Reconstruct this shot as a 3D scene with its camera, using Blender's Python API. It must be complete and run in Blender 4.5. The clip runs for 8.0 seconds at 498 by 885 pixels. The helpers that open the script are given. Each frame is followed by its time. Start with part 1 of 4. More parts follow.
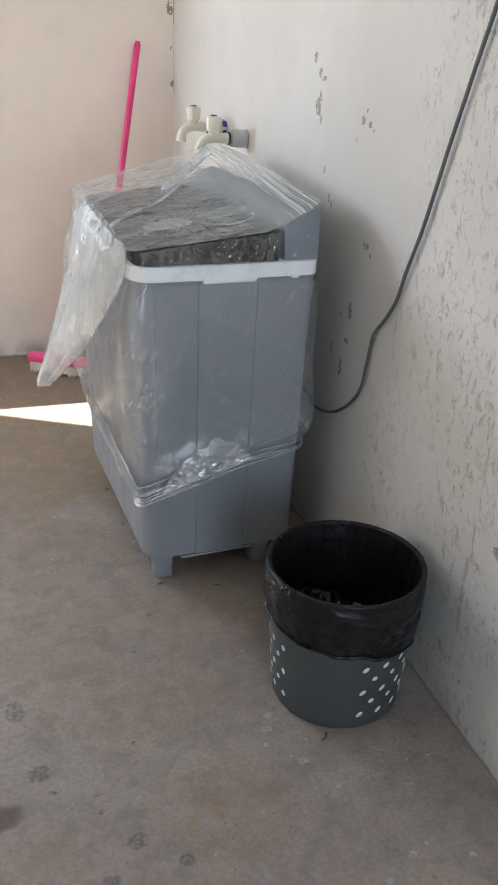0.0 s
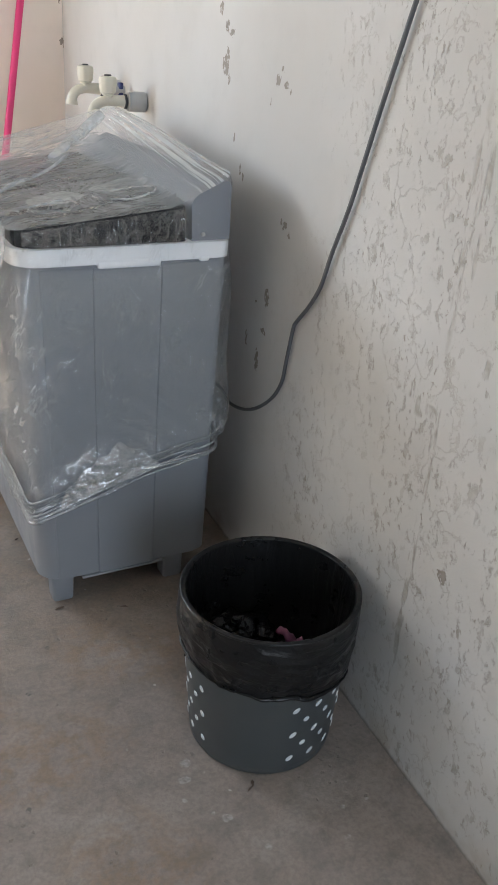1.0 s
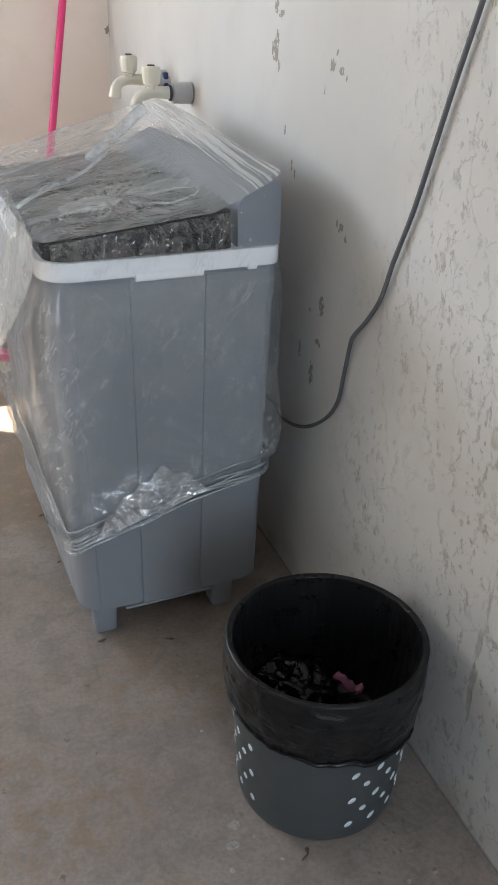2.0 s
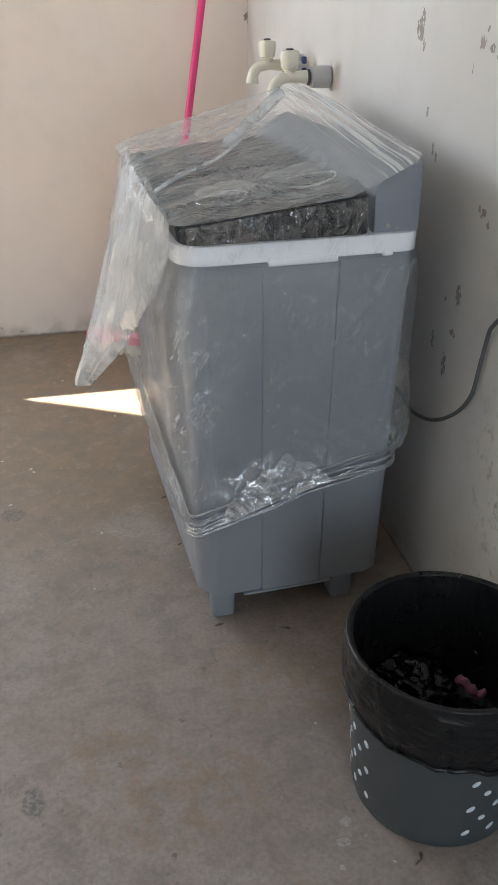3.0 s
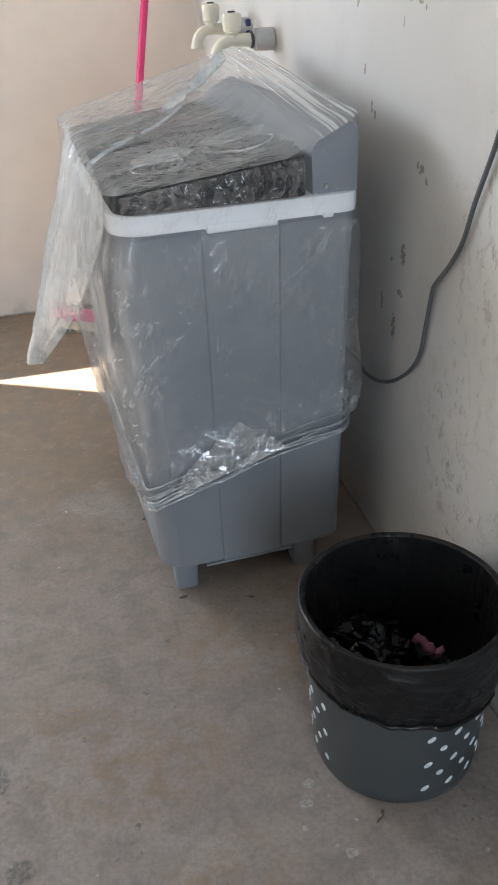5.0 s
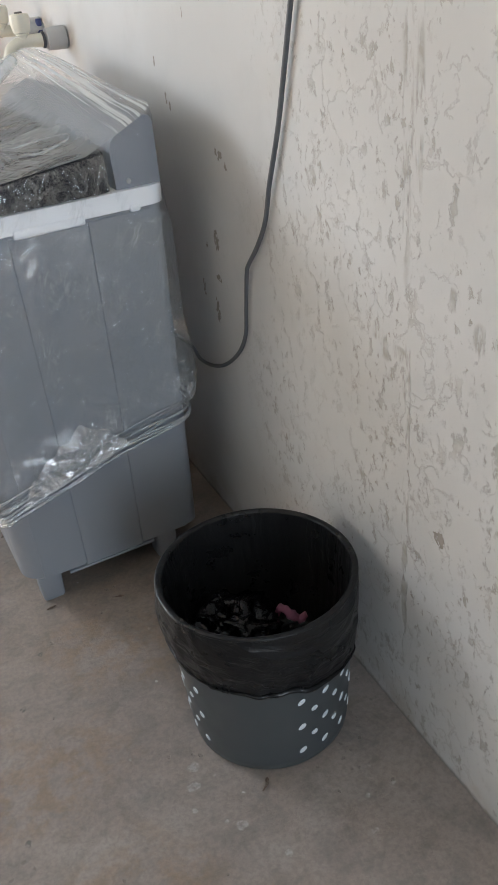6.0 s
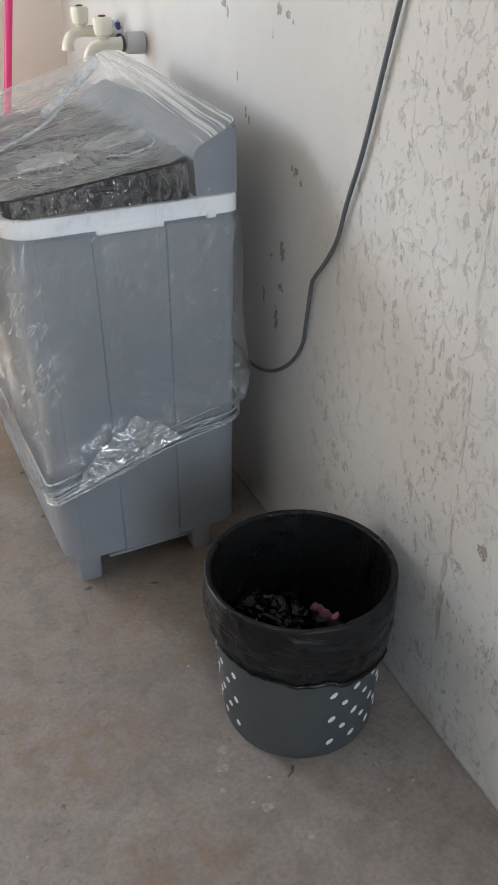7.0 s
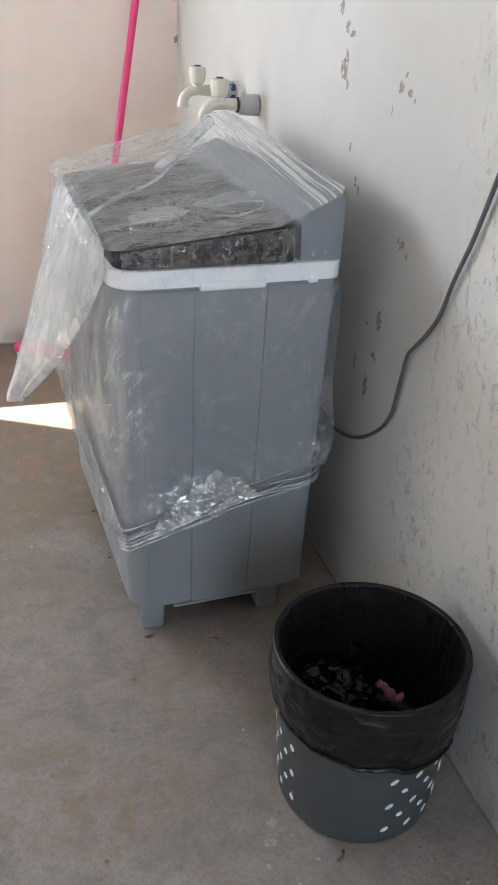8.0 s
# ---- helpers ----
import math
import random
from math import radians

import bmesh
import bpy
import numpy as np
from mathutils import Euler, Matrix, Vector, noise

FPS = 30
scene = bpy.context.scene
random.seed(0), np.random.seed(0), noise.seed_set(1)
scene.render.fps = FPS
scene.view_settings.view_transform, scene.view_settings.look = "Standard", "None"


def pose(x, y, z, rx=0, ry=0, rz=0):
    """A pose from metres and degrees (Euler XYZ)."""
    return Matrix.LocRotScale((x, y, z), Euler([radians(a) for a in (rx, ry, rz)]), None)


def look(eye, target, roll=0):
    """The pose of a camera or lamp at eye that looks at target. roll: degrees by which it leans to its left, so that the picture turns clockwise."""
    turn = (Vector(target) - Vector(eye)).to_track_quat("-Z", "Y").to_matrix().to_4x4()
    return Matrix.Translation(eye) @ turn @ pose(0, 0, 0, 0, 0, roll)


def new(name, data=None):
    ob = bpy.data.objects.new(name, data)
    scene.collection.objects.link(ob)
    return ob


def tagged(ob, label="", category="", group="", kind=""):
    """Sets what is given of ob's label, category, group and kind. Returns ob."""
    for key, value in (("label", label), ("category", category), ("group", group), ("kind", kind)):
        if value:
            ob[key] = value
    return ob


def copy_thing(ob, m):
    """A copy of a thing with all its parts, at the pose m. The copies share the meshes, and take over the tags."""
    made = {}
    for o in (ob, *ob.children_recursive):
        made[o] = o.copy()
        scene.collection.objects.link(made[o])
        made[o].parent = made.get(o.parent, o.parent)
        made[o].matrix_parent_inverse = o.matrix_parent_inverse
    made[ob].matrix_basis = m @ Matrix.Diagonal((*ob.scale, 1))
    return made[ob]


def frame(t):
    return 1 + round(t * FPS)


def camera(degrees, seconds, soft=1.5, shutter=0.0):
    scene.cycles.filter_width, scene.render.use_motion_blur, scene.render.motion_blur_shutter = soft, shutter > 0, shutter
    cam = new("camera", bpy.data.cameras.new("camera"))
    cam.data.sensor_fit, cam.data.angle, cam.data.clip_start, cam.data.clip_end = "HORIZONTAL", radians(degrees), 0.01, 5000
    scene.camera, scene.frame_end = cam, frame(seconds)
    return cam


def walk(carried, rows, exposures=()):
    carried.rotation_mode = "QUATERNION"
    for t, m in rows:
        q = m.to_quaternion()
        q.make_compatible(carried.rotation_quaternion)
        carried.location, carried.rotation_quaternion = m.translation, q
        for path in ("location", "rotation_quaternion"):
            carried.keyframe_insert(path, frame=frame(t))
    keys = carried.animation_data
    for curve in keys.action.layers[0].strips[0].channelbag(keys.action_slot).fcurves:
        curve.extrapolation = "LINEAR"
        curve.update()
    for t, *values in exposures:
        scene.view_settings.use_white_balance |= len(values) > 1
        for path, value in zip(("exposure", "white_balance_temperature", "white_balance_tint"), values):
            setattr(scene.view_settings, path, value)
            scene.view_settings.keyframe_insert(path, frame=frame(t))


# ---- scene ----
# ---- camera ----
cam = camera(33.1, 8.0, 1.2)
PATH = [
    (0, (-0.843, 0.285, 1.222), (-0.252, 2.001, 0.38), 2.4),
    (0.5, (-0.849, 0.347, 1.203), (-0.079, 1.981, 0.345), 3.9),
    (1, (-0.766, 0.499, 1.184), (0.018, 2.113, 0.3), 4.0),
    (1.2, (-0.72, 0.557, 1.188), (0.05, 2.167, 0.286), 3.9),
    (2.3, (-0.685, 0.658, 1.181), (-0.118, 2.338, 0.255), 1.0),
    (2.5, (-0.699, 0.666, 1.175), (-0.197, 2.364, 0.246), 0.8),
    (3, (-0.698, 0.667, 1.172), (-0.32, 2.388, 0.227), -0.2),
    (3.5, (-0.687, 0.662, 1.163), (-0.319, 2.379, 0.207), -0.1),
    (4, (-0.691, 0.666, 1.165), (-0.36, 2.377, 0.184), -0.7),
    (4.2, (-0.683, 0.661, 1.169), (-0.354, 2.372, 0.187), -0.7),
    (5.3, (-0.614, 0.648, 1.156), (-0.178, 2.321, 0.148), -3.6),
    (5.5, (-0.606, 0.641, 1.157), (-0.125, 2.298, 0.145), -3.9),
    (5.8, (-0.585, 0.626, 1.160), (0.019, 2.236, 0.138), -4.8),
    (6, (-0.575, 0.614, 1.16), (0.088, 2.193, 0.127), -5.9),
    (6.2, (-0.611, 0.617, 1.182), (0.088, 2.167, 0.130), -5.6),
    (6.5, (-0.659, 0.591, 1.2), (0.035, 2.152, 0.159), -3.7),
    (7, (-0.682, 0.59, 1.194), (-0.019, 2.178, 0.174), -0.9),
    (7.5, (-0.691, 0.601, 1.197), (-0.098, 2.212, 0.171), 0.1),
    (8, (-0.719, 0.624, 1.212), (-0.166, 2.311, 0.291), 2.7),
]
walk(cam, [(t, look(eye, target, roll)) for t, eye, target, roll in PATH], [
    (0, -0.12, 6250, 10), (1, -0.14, 6300, 10), (2.5, -0.20, 6200, 10), (3, -0.24, 6350, 10), (3.5, -0.17, 6400, 10), (4, -0.17, 6400, 10),
    (5.5, -0.01, 6180, 10), (6, -0.03, 6350, 10), (6.5, -0.04, 6400, 10), (7.5, -0.03, 6170, 10), (8, -0.03, 6200, 10)])

# ---- world, sun, sky light through the openings ----
SUN_E = radians(40)
SUN_AZ = math.atan2(-0.55, 1.0)            # the way the sunlight travels over the floor
sun_way = Vector((math.cos(SUN_AZ) * math.cos(SUN_E), math.sin(SUN_AZ) * math.cos(SUN_E), -math.sin(SUN_E)))
world = bpy.data.worlds.new("sky")
scene.world = world
world.use_nodes = True
_nt = world.node_tree
_sky = _nt.nodes.new("ShaderNodeTexSky")
_sky.sky_type, _sky.sun_disc = "NISHITA", False
_sky.sun_elevation, _sky.sun_rotation = SUN_E, math.atan2(-sun_way.x, -sun_way.y)
_nt.links.new(_sky.outputs[0], _nt.nodes["Background"].inputs[0])
_nt.nodes["Background"].inputs[1].default_value = 0.10

sun = new("sun", bpy.data.lights.new("sun", "SUN"))
sun.data.energy, sun.data.angle, sun.data.color = 56.0, radians(0.5), (1.0, 0.91, 0.76)
sun.matrix_world = Matrix.Translation((-4, 6, 5)) @ sun_way.to_track_quat("-Z", "Y").to_matrix().to_4x4()


def opening_light(name, centre, target, wide, high, watts, colour):
    lamp = new(name, bpy.data.lights.new(name, "AREA"))
    lamp.data.shape, lamp.data.size, lamp.data.size_y = "RECTANGLE", wide, high
    lamp.data.energy, lamp.data.color = watts, colour
    lamp.matrix_world = look(centre, target)
    return lamp


opening_light("window_sky_light", (-1.765, 3.83, 1.415), (-1.0, 0, 0.9), 0.9, 0.7, 46, (0.80, 0.90, 1.0))
# fill lamp in an unseen, assumed doorway, added to brighten the north wall
opening_light("west_fill_light", (-2.97, 3.20, 0.95), (0, 3.0, 1.0), 0.9, 1.6, 9, (0.90, 0.95, 1.0))
opening_light("gate_sky_light", (-0.55, -1.97, 1.20), (-0.55, 3, 0.5), 0.86, 1.95, 56, (0.76, 0.87, 1.0))


# ---- node helpers ----
class Mat:
    """A small builder of node materials in world metres."""

    def __init__(self, name):
        self.m = bpy.data.materials.new(name)
        self.m.use_nodes = True
        self.t = self.m.node_tree
        self.bsdf = self.t.nodes["Principled BSDF"]
        self.out = self.t.nodes["Material Output"]
        self.pos = self.t.nodes.new("ShaderNodeTexCoord").outputs["Object"]

    def put(self, socket, v):
        if isinstance(v, bpy.types.NodeSocket):
            self.t.links.new(v, socket)
        elif isinstance(v, (tuple, list)) and socket.type == "RGBA" and len(v) == 3:
            socket.default_value = (*v, 1)
        else:
            socket.default_value = v

    def math(self, op, a, b=0.0, clamp=False):
        n = self.t.nodes.new("ShaderNodeMath")
        n.operation, n.use_clamp = op, clamp
        self.put(n.inputs[0], a)
        self.put(n.inputs[1], b)
        return n.outputs[0]

    def vec(self, op, a, b):
        n = self.t.nodes.new("ShaderNodeVectorMath")
        n.operation = op
        self.put(n.inputs[0], a)
        self.put(n.inputs[1], b)
        return n.outputs["Value"] if op in ("LENGTH", "DISTANCE") else n.outputs[0]

    def noise(self, scale, detail=4.0, rough=0.55, at=None, dist=0.0, colour=False):
        n = self.t.nodes.new("ShaderNodeTexNoise")
        self.put(n.inputs["Vector"], at or self.pos)
        n.inputs["Scale"].default_value, n.inputs["Detail"].default_value = scale, detail
        n.inputs["Roughness"].default_value, n.inputs["Distortion"].default_value = rough, dist
        return n.outputs["Color" if colour else "Fac"]

    def cells(self, scale, at=None, feature="DISTANCE_TO_EDGE", random_=1.0):
        n = self.t.nodes.new("ShaderNodeTexVoronoi")
        n.feature = feature
        self.put(n.inputs["Vector"], at or self.pos)
        n.inputs["Scale"].default_value, n.inputs["Randomness"].default_value = scale, random_
        return n.outputs["Distance"]

    def facet(self, scale, rot, squeeze, at=None):
        """Flat-sided little hills, for crushed film."""
        n = self.t.nodes.new("ShaderNodeTexVoronoi")
        n.feature, n.distance = "F1", "MANHATTAN"
        self.put(n.inputs["Vector"], self.turned(rot, squeeze, at))
        n.inputs["Scale"].default_value = scale
        return n.outputs["Distance"]

    def span(self, v, lo, hi, a=0.0, b=1.0):
        n = self.t.nodes.new("ShaderNodeMapRange")
        n.interpolation_type = "SMOOTHSTEP"
        for i, x in enumerate((v, lo, hi, a, b)):
            self.put(n.inputs[i], x)
        return n.outputs[0]

    def mix(self, fac, a, b, blend="MIX"):
        n = self.t.nodes.new("ShaderNodeMix")
        n.data_type, n.blend_type = "RGBA", blend
        self.put(n.inputs[0], fac)
        self.put(n.inputs[6], a)
        self.put(n.inputs[7], b)
        return n.outputs[2]

    def xyz(self, v=None):
        n = self.t.nodes.new("ShaderNodeSeparateXYZ")
        self.put(n.inputs[0], v or self.pos)
        return n.outputs

    def bump(self, height, strength=0.4, distance=0.003, normal=None):
        n = self.t.nodes.new("ShaderNodeBump")
        n.inputs["Strength"].default_value, n.inputs["Distance"].default_value = strength, distance
        self.put(n.inputs["Height"], height)
        if normal is not None:
            self.put(n.inputs["Normal"], normal)
        return n.outputs[0]

    def warp(self, scale, amount, at=None):
        """The place, pushed about by noise."""
        c = self.vec("SUBTRACT", self.noise(scale, 5, 0.6, at=at, colour=True), (0.5, 0.5, 0.5))
        return self.vec("ADD", at or self.pos, self.vec("MULTIPLY", c, (amount, amount, amount)))

    def spots(self, where, i, j, marks, soft=0.35):
        """1 inside ragged spots (a, b, ra, rb) in the plane of the axes i and j."""
        p = self.xyz(where)
        total = None
        for a, b, ra, rb in marks:
            da = self.math("DIVIDE", self.math("SUBTRACT", p[i], a), ra)
            db = self.math("DIVIDE", self.math("SUBTRACT", p[j], b), rb)
            d = self.math("ADD", self.math("MULTIPLY", da, da), self.math("MULTIPLY", db, db))
            total = d if total is None else self.math("MINIMUM", total, d)
        return self.span(total, 1.0 + soft, 1.0 - soft, 0.0, 1.0)

    def turned(self, rot, scale, at=None):
        n = self.t.nodes.new("ShaderNodeMapping")
        n.vector_type = "TEXTURE"
        self.put(n.inputs["Vector"], at or self.pos)
        n.inputs["Rotation"].default_value = [radians(a) for a in rot]
        n.inputs["Scale"].default_value = [1 / x for x in scale]
        return n.outputs[0]

    def lines(self, scale, rot, squeeze, width, at=None):
        """Thin wandering creases along one way."""
        n = self.noise(scale, 3.5, 0.55, at=self.turned(rot, squeeze, at), dist=0.3)
        return self.span(self.math("ABSOLUTE", self.math("SUBTRACT", n, 0.5)), width, 0.0)

    def done(self, colour, rough=0.6, normal=None, **more):
        self.put(self.bsdf.inputs["Base Color"], colour)
        self.put(self.bsdf.inputs["Roughness"], rough)
        if normal is not None:
            self.put(self.bsdf.inputs["Normal"], normal)
        for k, v in more.items():
            self.put(self.bsdf.inputs[k.replace("_", " ")], v)
        return self.m


def paint_wall(name, tint, old, flaky, chips, streaks):
    """Old matt paint on cement render: mottled, hair-cracked and flaking."""
    m = Mat(name)
    p = m.xyz()
    big, mid, fine = m.noise(1.6, 3), m.noise(9, 6, 0.6), m.noise(160, 3)
    colour = m.mix(m.span(big, 0.3, 0.7), tint, old)
    colour = m.mix(m.span(mid, 0.45, 0.75, 0, 0.28), colour, tuple(c * 0.86 for c in old))
    warped = m.warp(7, 0.10)
    ragged = m.warp(45, 0.022)
    bare = None
    if flaky:
        # heavier flaking on the stretch nearer the gate
        zone = m.span(m.math("ADD", p[1], m.math("MULTIPLY", m.math("SUBTRACT", m.noise(2.3, 3), 0.5), 1.3)), 2.10, 1.62)
        tall = m.vec("MULTIPLY", ragged, (1.0, 1.0, 0.6))
        patchy = m.span(m.noise(3.4, 4, 0.6, at=m.vec("ADD", m.pos, (9, 2, 4))), 0.36, 0.52)
        blot = m.math("MULTIPLY", m.span(m.noise(30, 8, 0.72, at=tall), 0.57, 0.61), patchy)
        fleck = m.math("MULTIPLY", m.span(m.noise(70, 5, 0.65, at=tall), 0.585, 0.615), m.span(m.noise(7, 3), 0.44, 0.56))
        lump = m.math("MULTIPLY", m.span(m.noise(17, 8, 0.8, at=tall), 0.65, 0.675), m.span(m.noise(2.7, 2), 0.42, 0.55))
        crack = m.math("MULTIPLY", m.span(m.cells(10, m.warp(11, 0.17)), 0.026, 0.010), m.span(m.noise(7.5, 6, 0.7), 0.49, 0.52))
        bare = m.math("MULTIPLY", m.math("MAXIMUM", m.math("MAXIMUM", blot, lump), m.math("MAXIMUM", m.math("MULTIPLY", crack, 0.45), fleck)), zone)
        line = m.spots(m.warp(9, 0.014), 1, 2, [(y, z, w, h) for y, z, w, h in streaks], 0.6)
        line = m.math("MULTIPLY", line, m.span(m.noise(30, 4, at=m.vec("MULTIPLY", m.pos, (1, 2.2, 0.5))), 0.46, 0.56))
        bare = m.math("MAXIMUM", bare, line)
    spot = m.spots(m.warp(80, 0.024, m.warp(30, 0.016)), 1 if flaky else 0, 2, chips, 0.12)
    spot = m.math("MULTIPLY", spot, m.span(m.noise(85, 3), 0.41, 0.47))
    bare = spot if bare is None else m.math("MAXIMUM", bare, spot)
    plaster = m.mix(m.noise(40, 5), (0.22, 0.20, 0.175), (0.42, 0.39, 0.345))
    colour = m.mix(m.math("MULTIPLY", bare, m.span(m.noise(48, 4), 0.3, 0.65, 0.30, 0.90)), colour, plaster)
    colour = m.mix(m.math("MULTIPLY", spot, 0.85), colour, m.mix(m.noise(50, 4), (0.17, 0.145, 0.125), (0.33, 0.29, 0.25)))
    low = m.math("MULTIPLY", m.span(m.noise(11, 5), 0.42, 0.66), m.span(p[2], 0.10, 0.0))
    colour = m.mix(m.math("MULTIPLY", low, 0.55), colour, (0.36, 0.31, 0.25))
    joint = m.math("MULTIPLY", m.span(m.math("ADD", p[2], m.math("MULTIPLY", m.noise(40, 4), 0.012)), 0.018, 0.006), 0.75)
    colour = m.mix(joint, colour, (0.13, 0.11, 0.09))
    relief = m.math("ADD", m.math("MULTIPLY", mid, 0.5), m.math("ADD", m.math("MULTIPLY", fine, 0.12), m.math("MULTIPLY", bare, -0.5)))
    return m.done(colour, 0.78, m.bump(relief, 0.55, 0.004))


def concrete(name):
    m = Mat(name)
    p = m.xyz()
    big, mid, fine = m.noise(1.3, 4), m.noise(13, 8, 0.68, dist=0.3), m.noise(110, 5, 0.65)
    colour = m.mix(m.span(big, 0.3, 0.7), (0.238, 0.196, 0.170), (0.300, 0.254, 0.224))
    # browner, sandier slab further in, its colour also darkened for the weaker light there
    inner_tone = m.span(m.math("ADD", p[1], m.math("MULTIPLY", m.math("SUBTRACT", m.noise(2, 4), 0.5), 1.4)), 1.55, 2.7)
    colour = m.mix(m.math("MULTIPLY", inner_tone, 0.92), colour, (0.196, 0.134, 0.078))
    colour = m.mix(m.span(mid, 0.44, 0.70, 0, 0.55), colour, (0.165, 0.147, 0.13))
    colour = m.mix(m.span(m.noise(3.1, 6, 0.6, at=m.vec("ADD", m.pos, (5, 1, 0))), 0.52, 0.72, 0, 0.32), colour, (0.39, 0.36, 0.335))
    blotch = m.noise(24, 8, 0.7, at=m.vec("ADD", m.pos, (2, 6, 0)), dist=0.5)
    colour = m.mix(m.span(blotch, 0.50, 0.64, 0, 0.28), colour, (0.125, 0.103, 0.084))
    colour = m.mix(m.span(blotch, 0.46, 0.34, 0, 0.24), colour, (0.345, 0.31, 0.275))
    rust = m.spots(m.warp(9, 0.16), 0, 1, [(-0.43, 1.86, 0.09, 0.09), (-0.60, 1.62, 0.16, 0.10), (-0.33, 1.83, 0.07, 0.10), (-0.86, 1.26, 0.12, 0.08), (-0.50, 1.32, 0.10, 0.12), (-0.72, 1.75, 0.10, 0.06)], 0.9)
    colour = m.mix(m.math("MULTIPLY", rust, m.span(m.noise(26, 6, 0.65), 0.4, 0.60, 0.0, 0.52)), colour, (0.25, 0.165, 0.10))
    dark = m.spots(m.warp(60, 0.022), 0, 1, [
        (-0.667, 1.286, 0.019, 0.017), (-0.595, 1.228, 0.013, 0.012), (-0.721, 1.223, 0.016, 0.012), (-0.793, 1.43, 0.009, 0.008),
        (-0.633, 1.508, 0.006, 0.007), (-0.716, 1.406, 0.007, 0.006), (-0.715, 1.364, 0.006, 0.006), (-0.812, 1.48, 0.022, 0.02),
        (-0.845, 1.655, 0.018, 0.03), (-0.52, 1.90, 0.006, 0.005), (-0.70, 1.70, 0.005, 0.005), (-0.58, 1.78, 0.004, 0.005), (-0.90, 2.55, 0.03, 0.03)])
    colour = m.mix(m.math("MULTIPLY", dark, m.span(m.noise(120, 3), 0.35, 0.6, 0.1, 0.75)), colour, (0.085, 0.08, 0.075))
    oil = m.spots(m.warp(30, 0.04), 0, 1, [(-0.885, 1.395, 0.034, 0.028)], 0.7)
    colour = m.mix(m.math("MULTIPLY", oil, 0.8), colour, (0.075, 0.045, 0.03))
    pale = m.spots(m.warp(50, 0.02), 0, 1, [(-0.357, 1.512, 0.010, 0.008), (-0.331, 1.377, 0.008, 0.007), (-0.37, 1.476, 0.012, 0.008), (-0.227, 1.131, 0.007, 0.006),
                                            (-0.125, 1.102, 0.006, 0.006), (-0.287, 1.097, 0.008, 0.006), (-0.191, 1.148, 0.005, 0.004), (-0.29, 1.30, 0.006, 0.005), (-0.16, 1.27, 0.005, 0.004)])
    colour = m.mix(m.math("MULTIPLY", pale, m.span(m.noise(130, 3), 0.35, 0.6, 0.05, 0.45)), colour, (0.52, 0.51, 0.48))
    specks = m.span(m.cells(26, m.warp(14, 0.03), "F1"), 0.13, 0.09)
    specks = m.math("MULTIPLY", specks, m.span(m.noise(6, 3, at=m.vec("ADD", m.pos, (0, 4, 2))), 0.56, 0.62))
    colour = m.mix(m.math("MULTIPLY", specks, 0.6), colour, (0.56, 0.54, 0.50))
    pits = m.span(m.cells(38, m.warp(20, 0.03), "F1"), 0.16, 0.10)
    pits = m.math("MULTIPLY", pits, m.span(m.noise(5, 3), 0.5, 0.58))
    colour = m.mix(m.math("MULTIPLY", pits, 0.5), colour, (0.14, 0.12, 0.10))
    colour = m.mix(m.span(fine, 0.38, 0.66, 0, 0.65), colour, m.mix(0.5, colour, (0.12, 0.11, 0.10)))
    relief = m.math("ADD", mid, m.math("ADD", m.math("MULTIPLY", fine, 0.5), m.math("MULTIPLY", pits, -0.6)))
    return m.done(colour, m.span(mid, 0.3, 0.7, 0.55, 0.8), m.bump(relief, 0.5, 0.003))


def plain(name, colour, rough, vary=0.12, grain=300, relief=0.15, **more):
    """Moulded plastic, rubber or painted metal with faint scuffs."""
    m = Mat(name)
    c = m.mix(m.span(m.noise(6, 5), 0.35, 0.7, 0, vary), colour, tuple(x * 0.7 for x in colour))
    c = m.mix(m.span(m.noise(55, 5, 0.7), 0.58, 0.75, 0, vary * 0.8), c, tuple(min(1, x * 1.5 + 0.02) for x in colour))
    return m.done(c, m.span(m.noise(14, 4), 0.3, 0.7, rough * 0.85, min(1, rough * 1.2)), m.bump(m.noise(grain, 2), relief, 0.0006), **more)


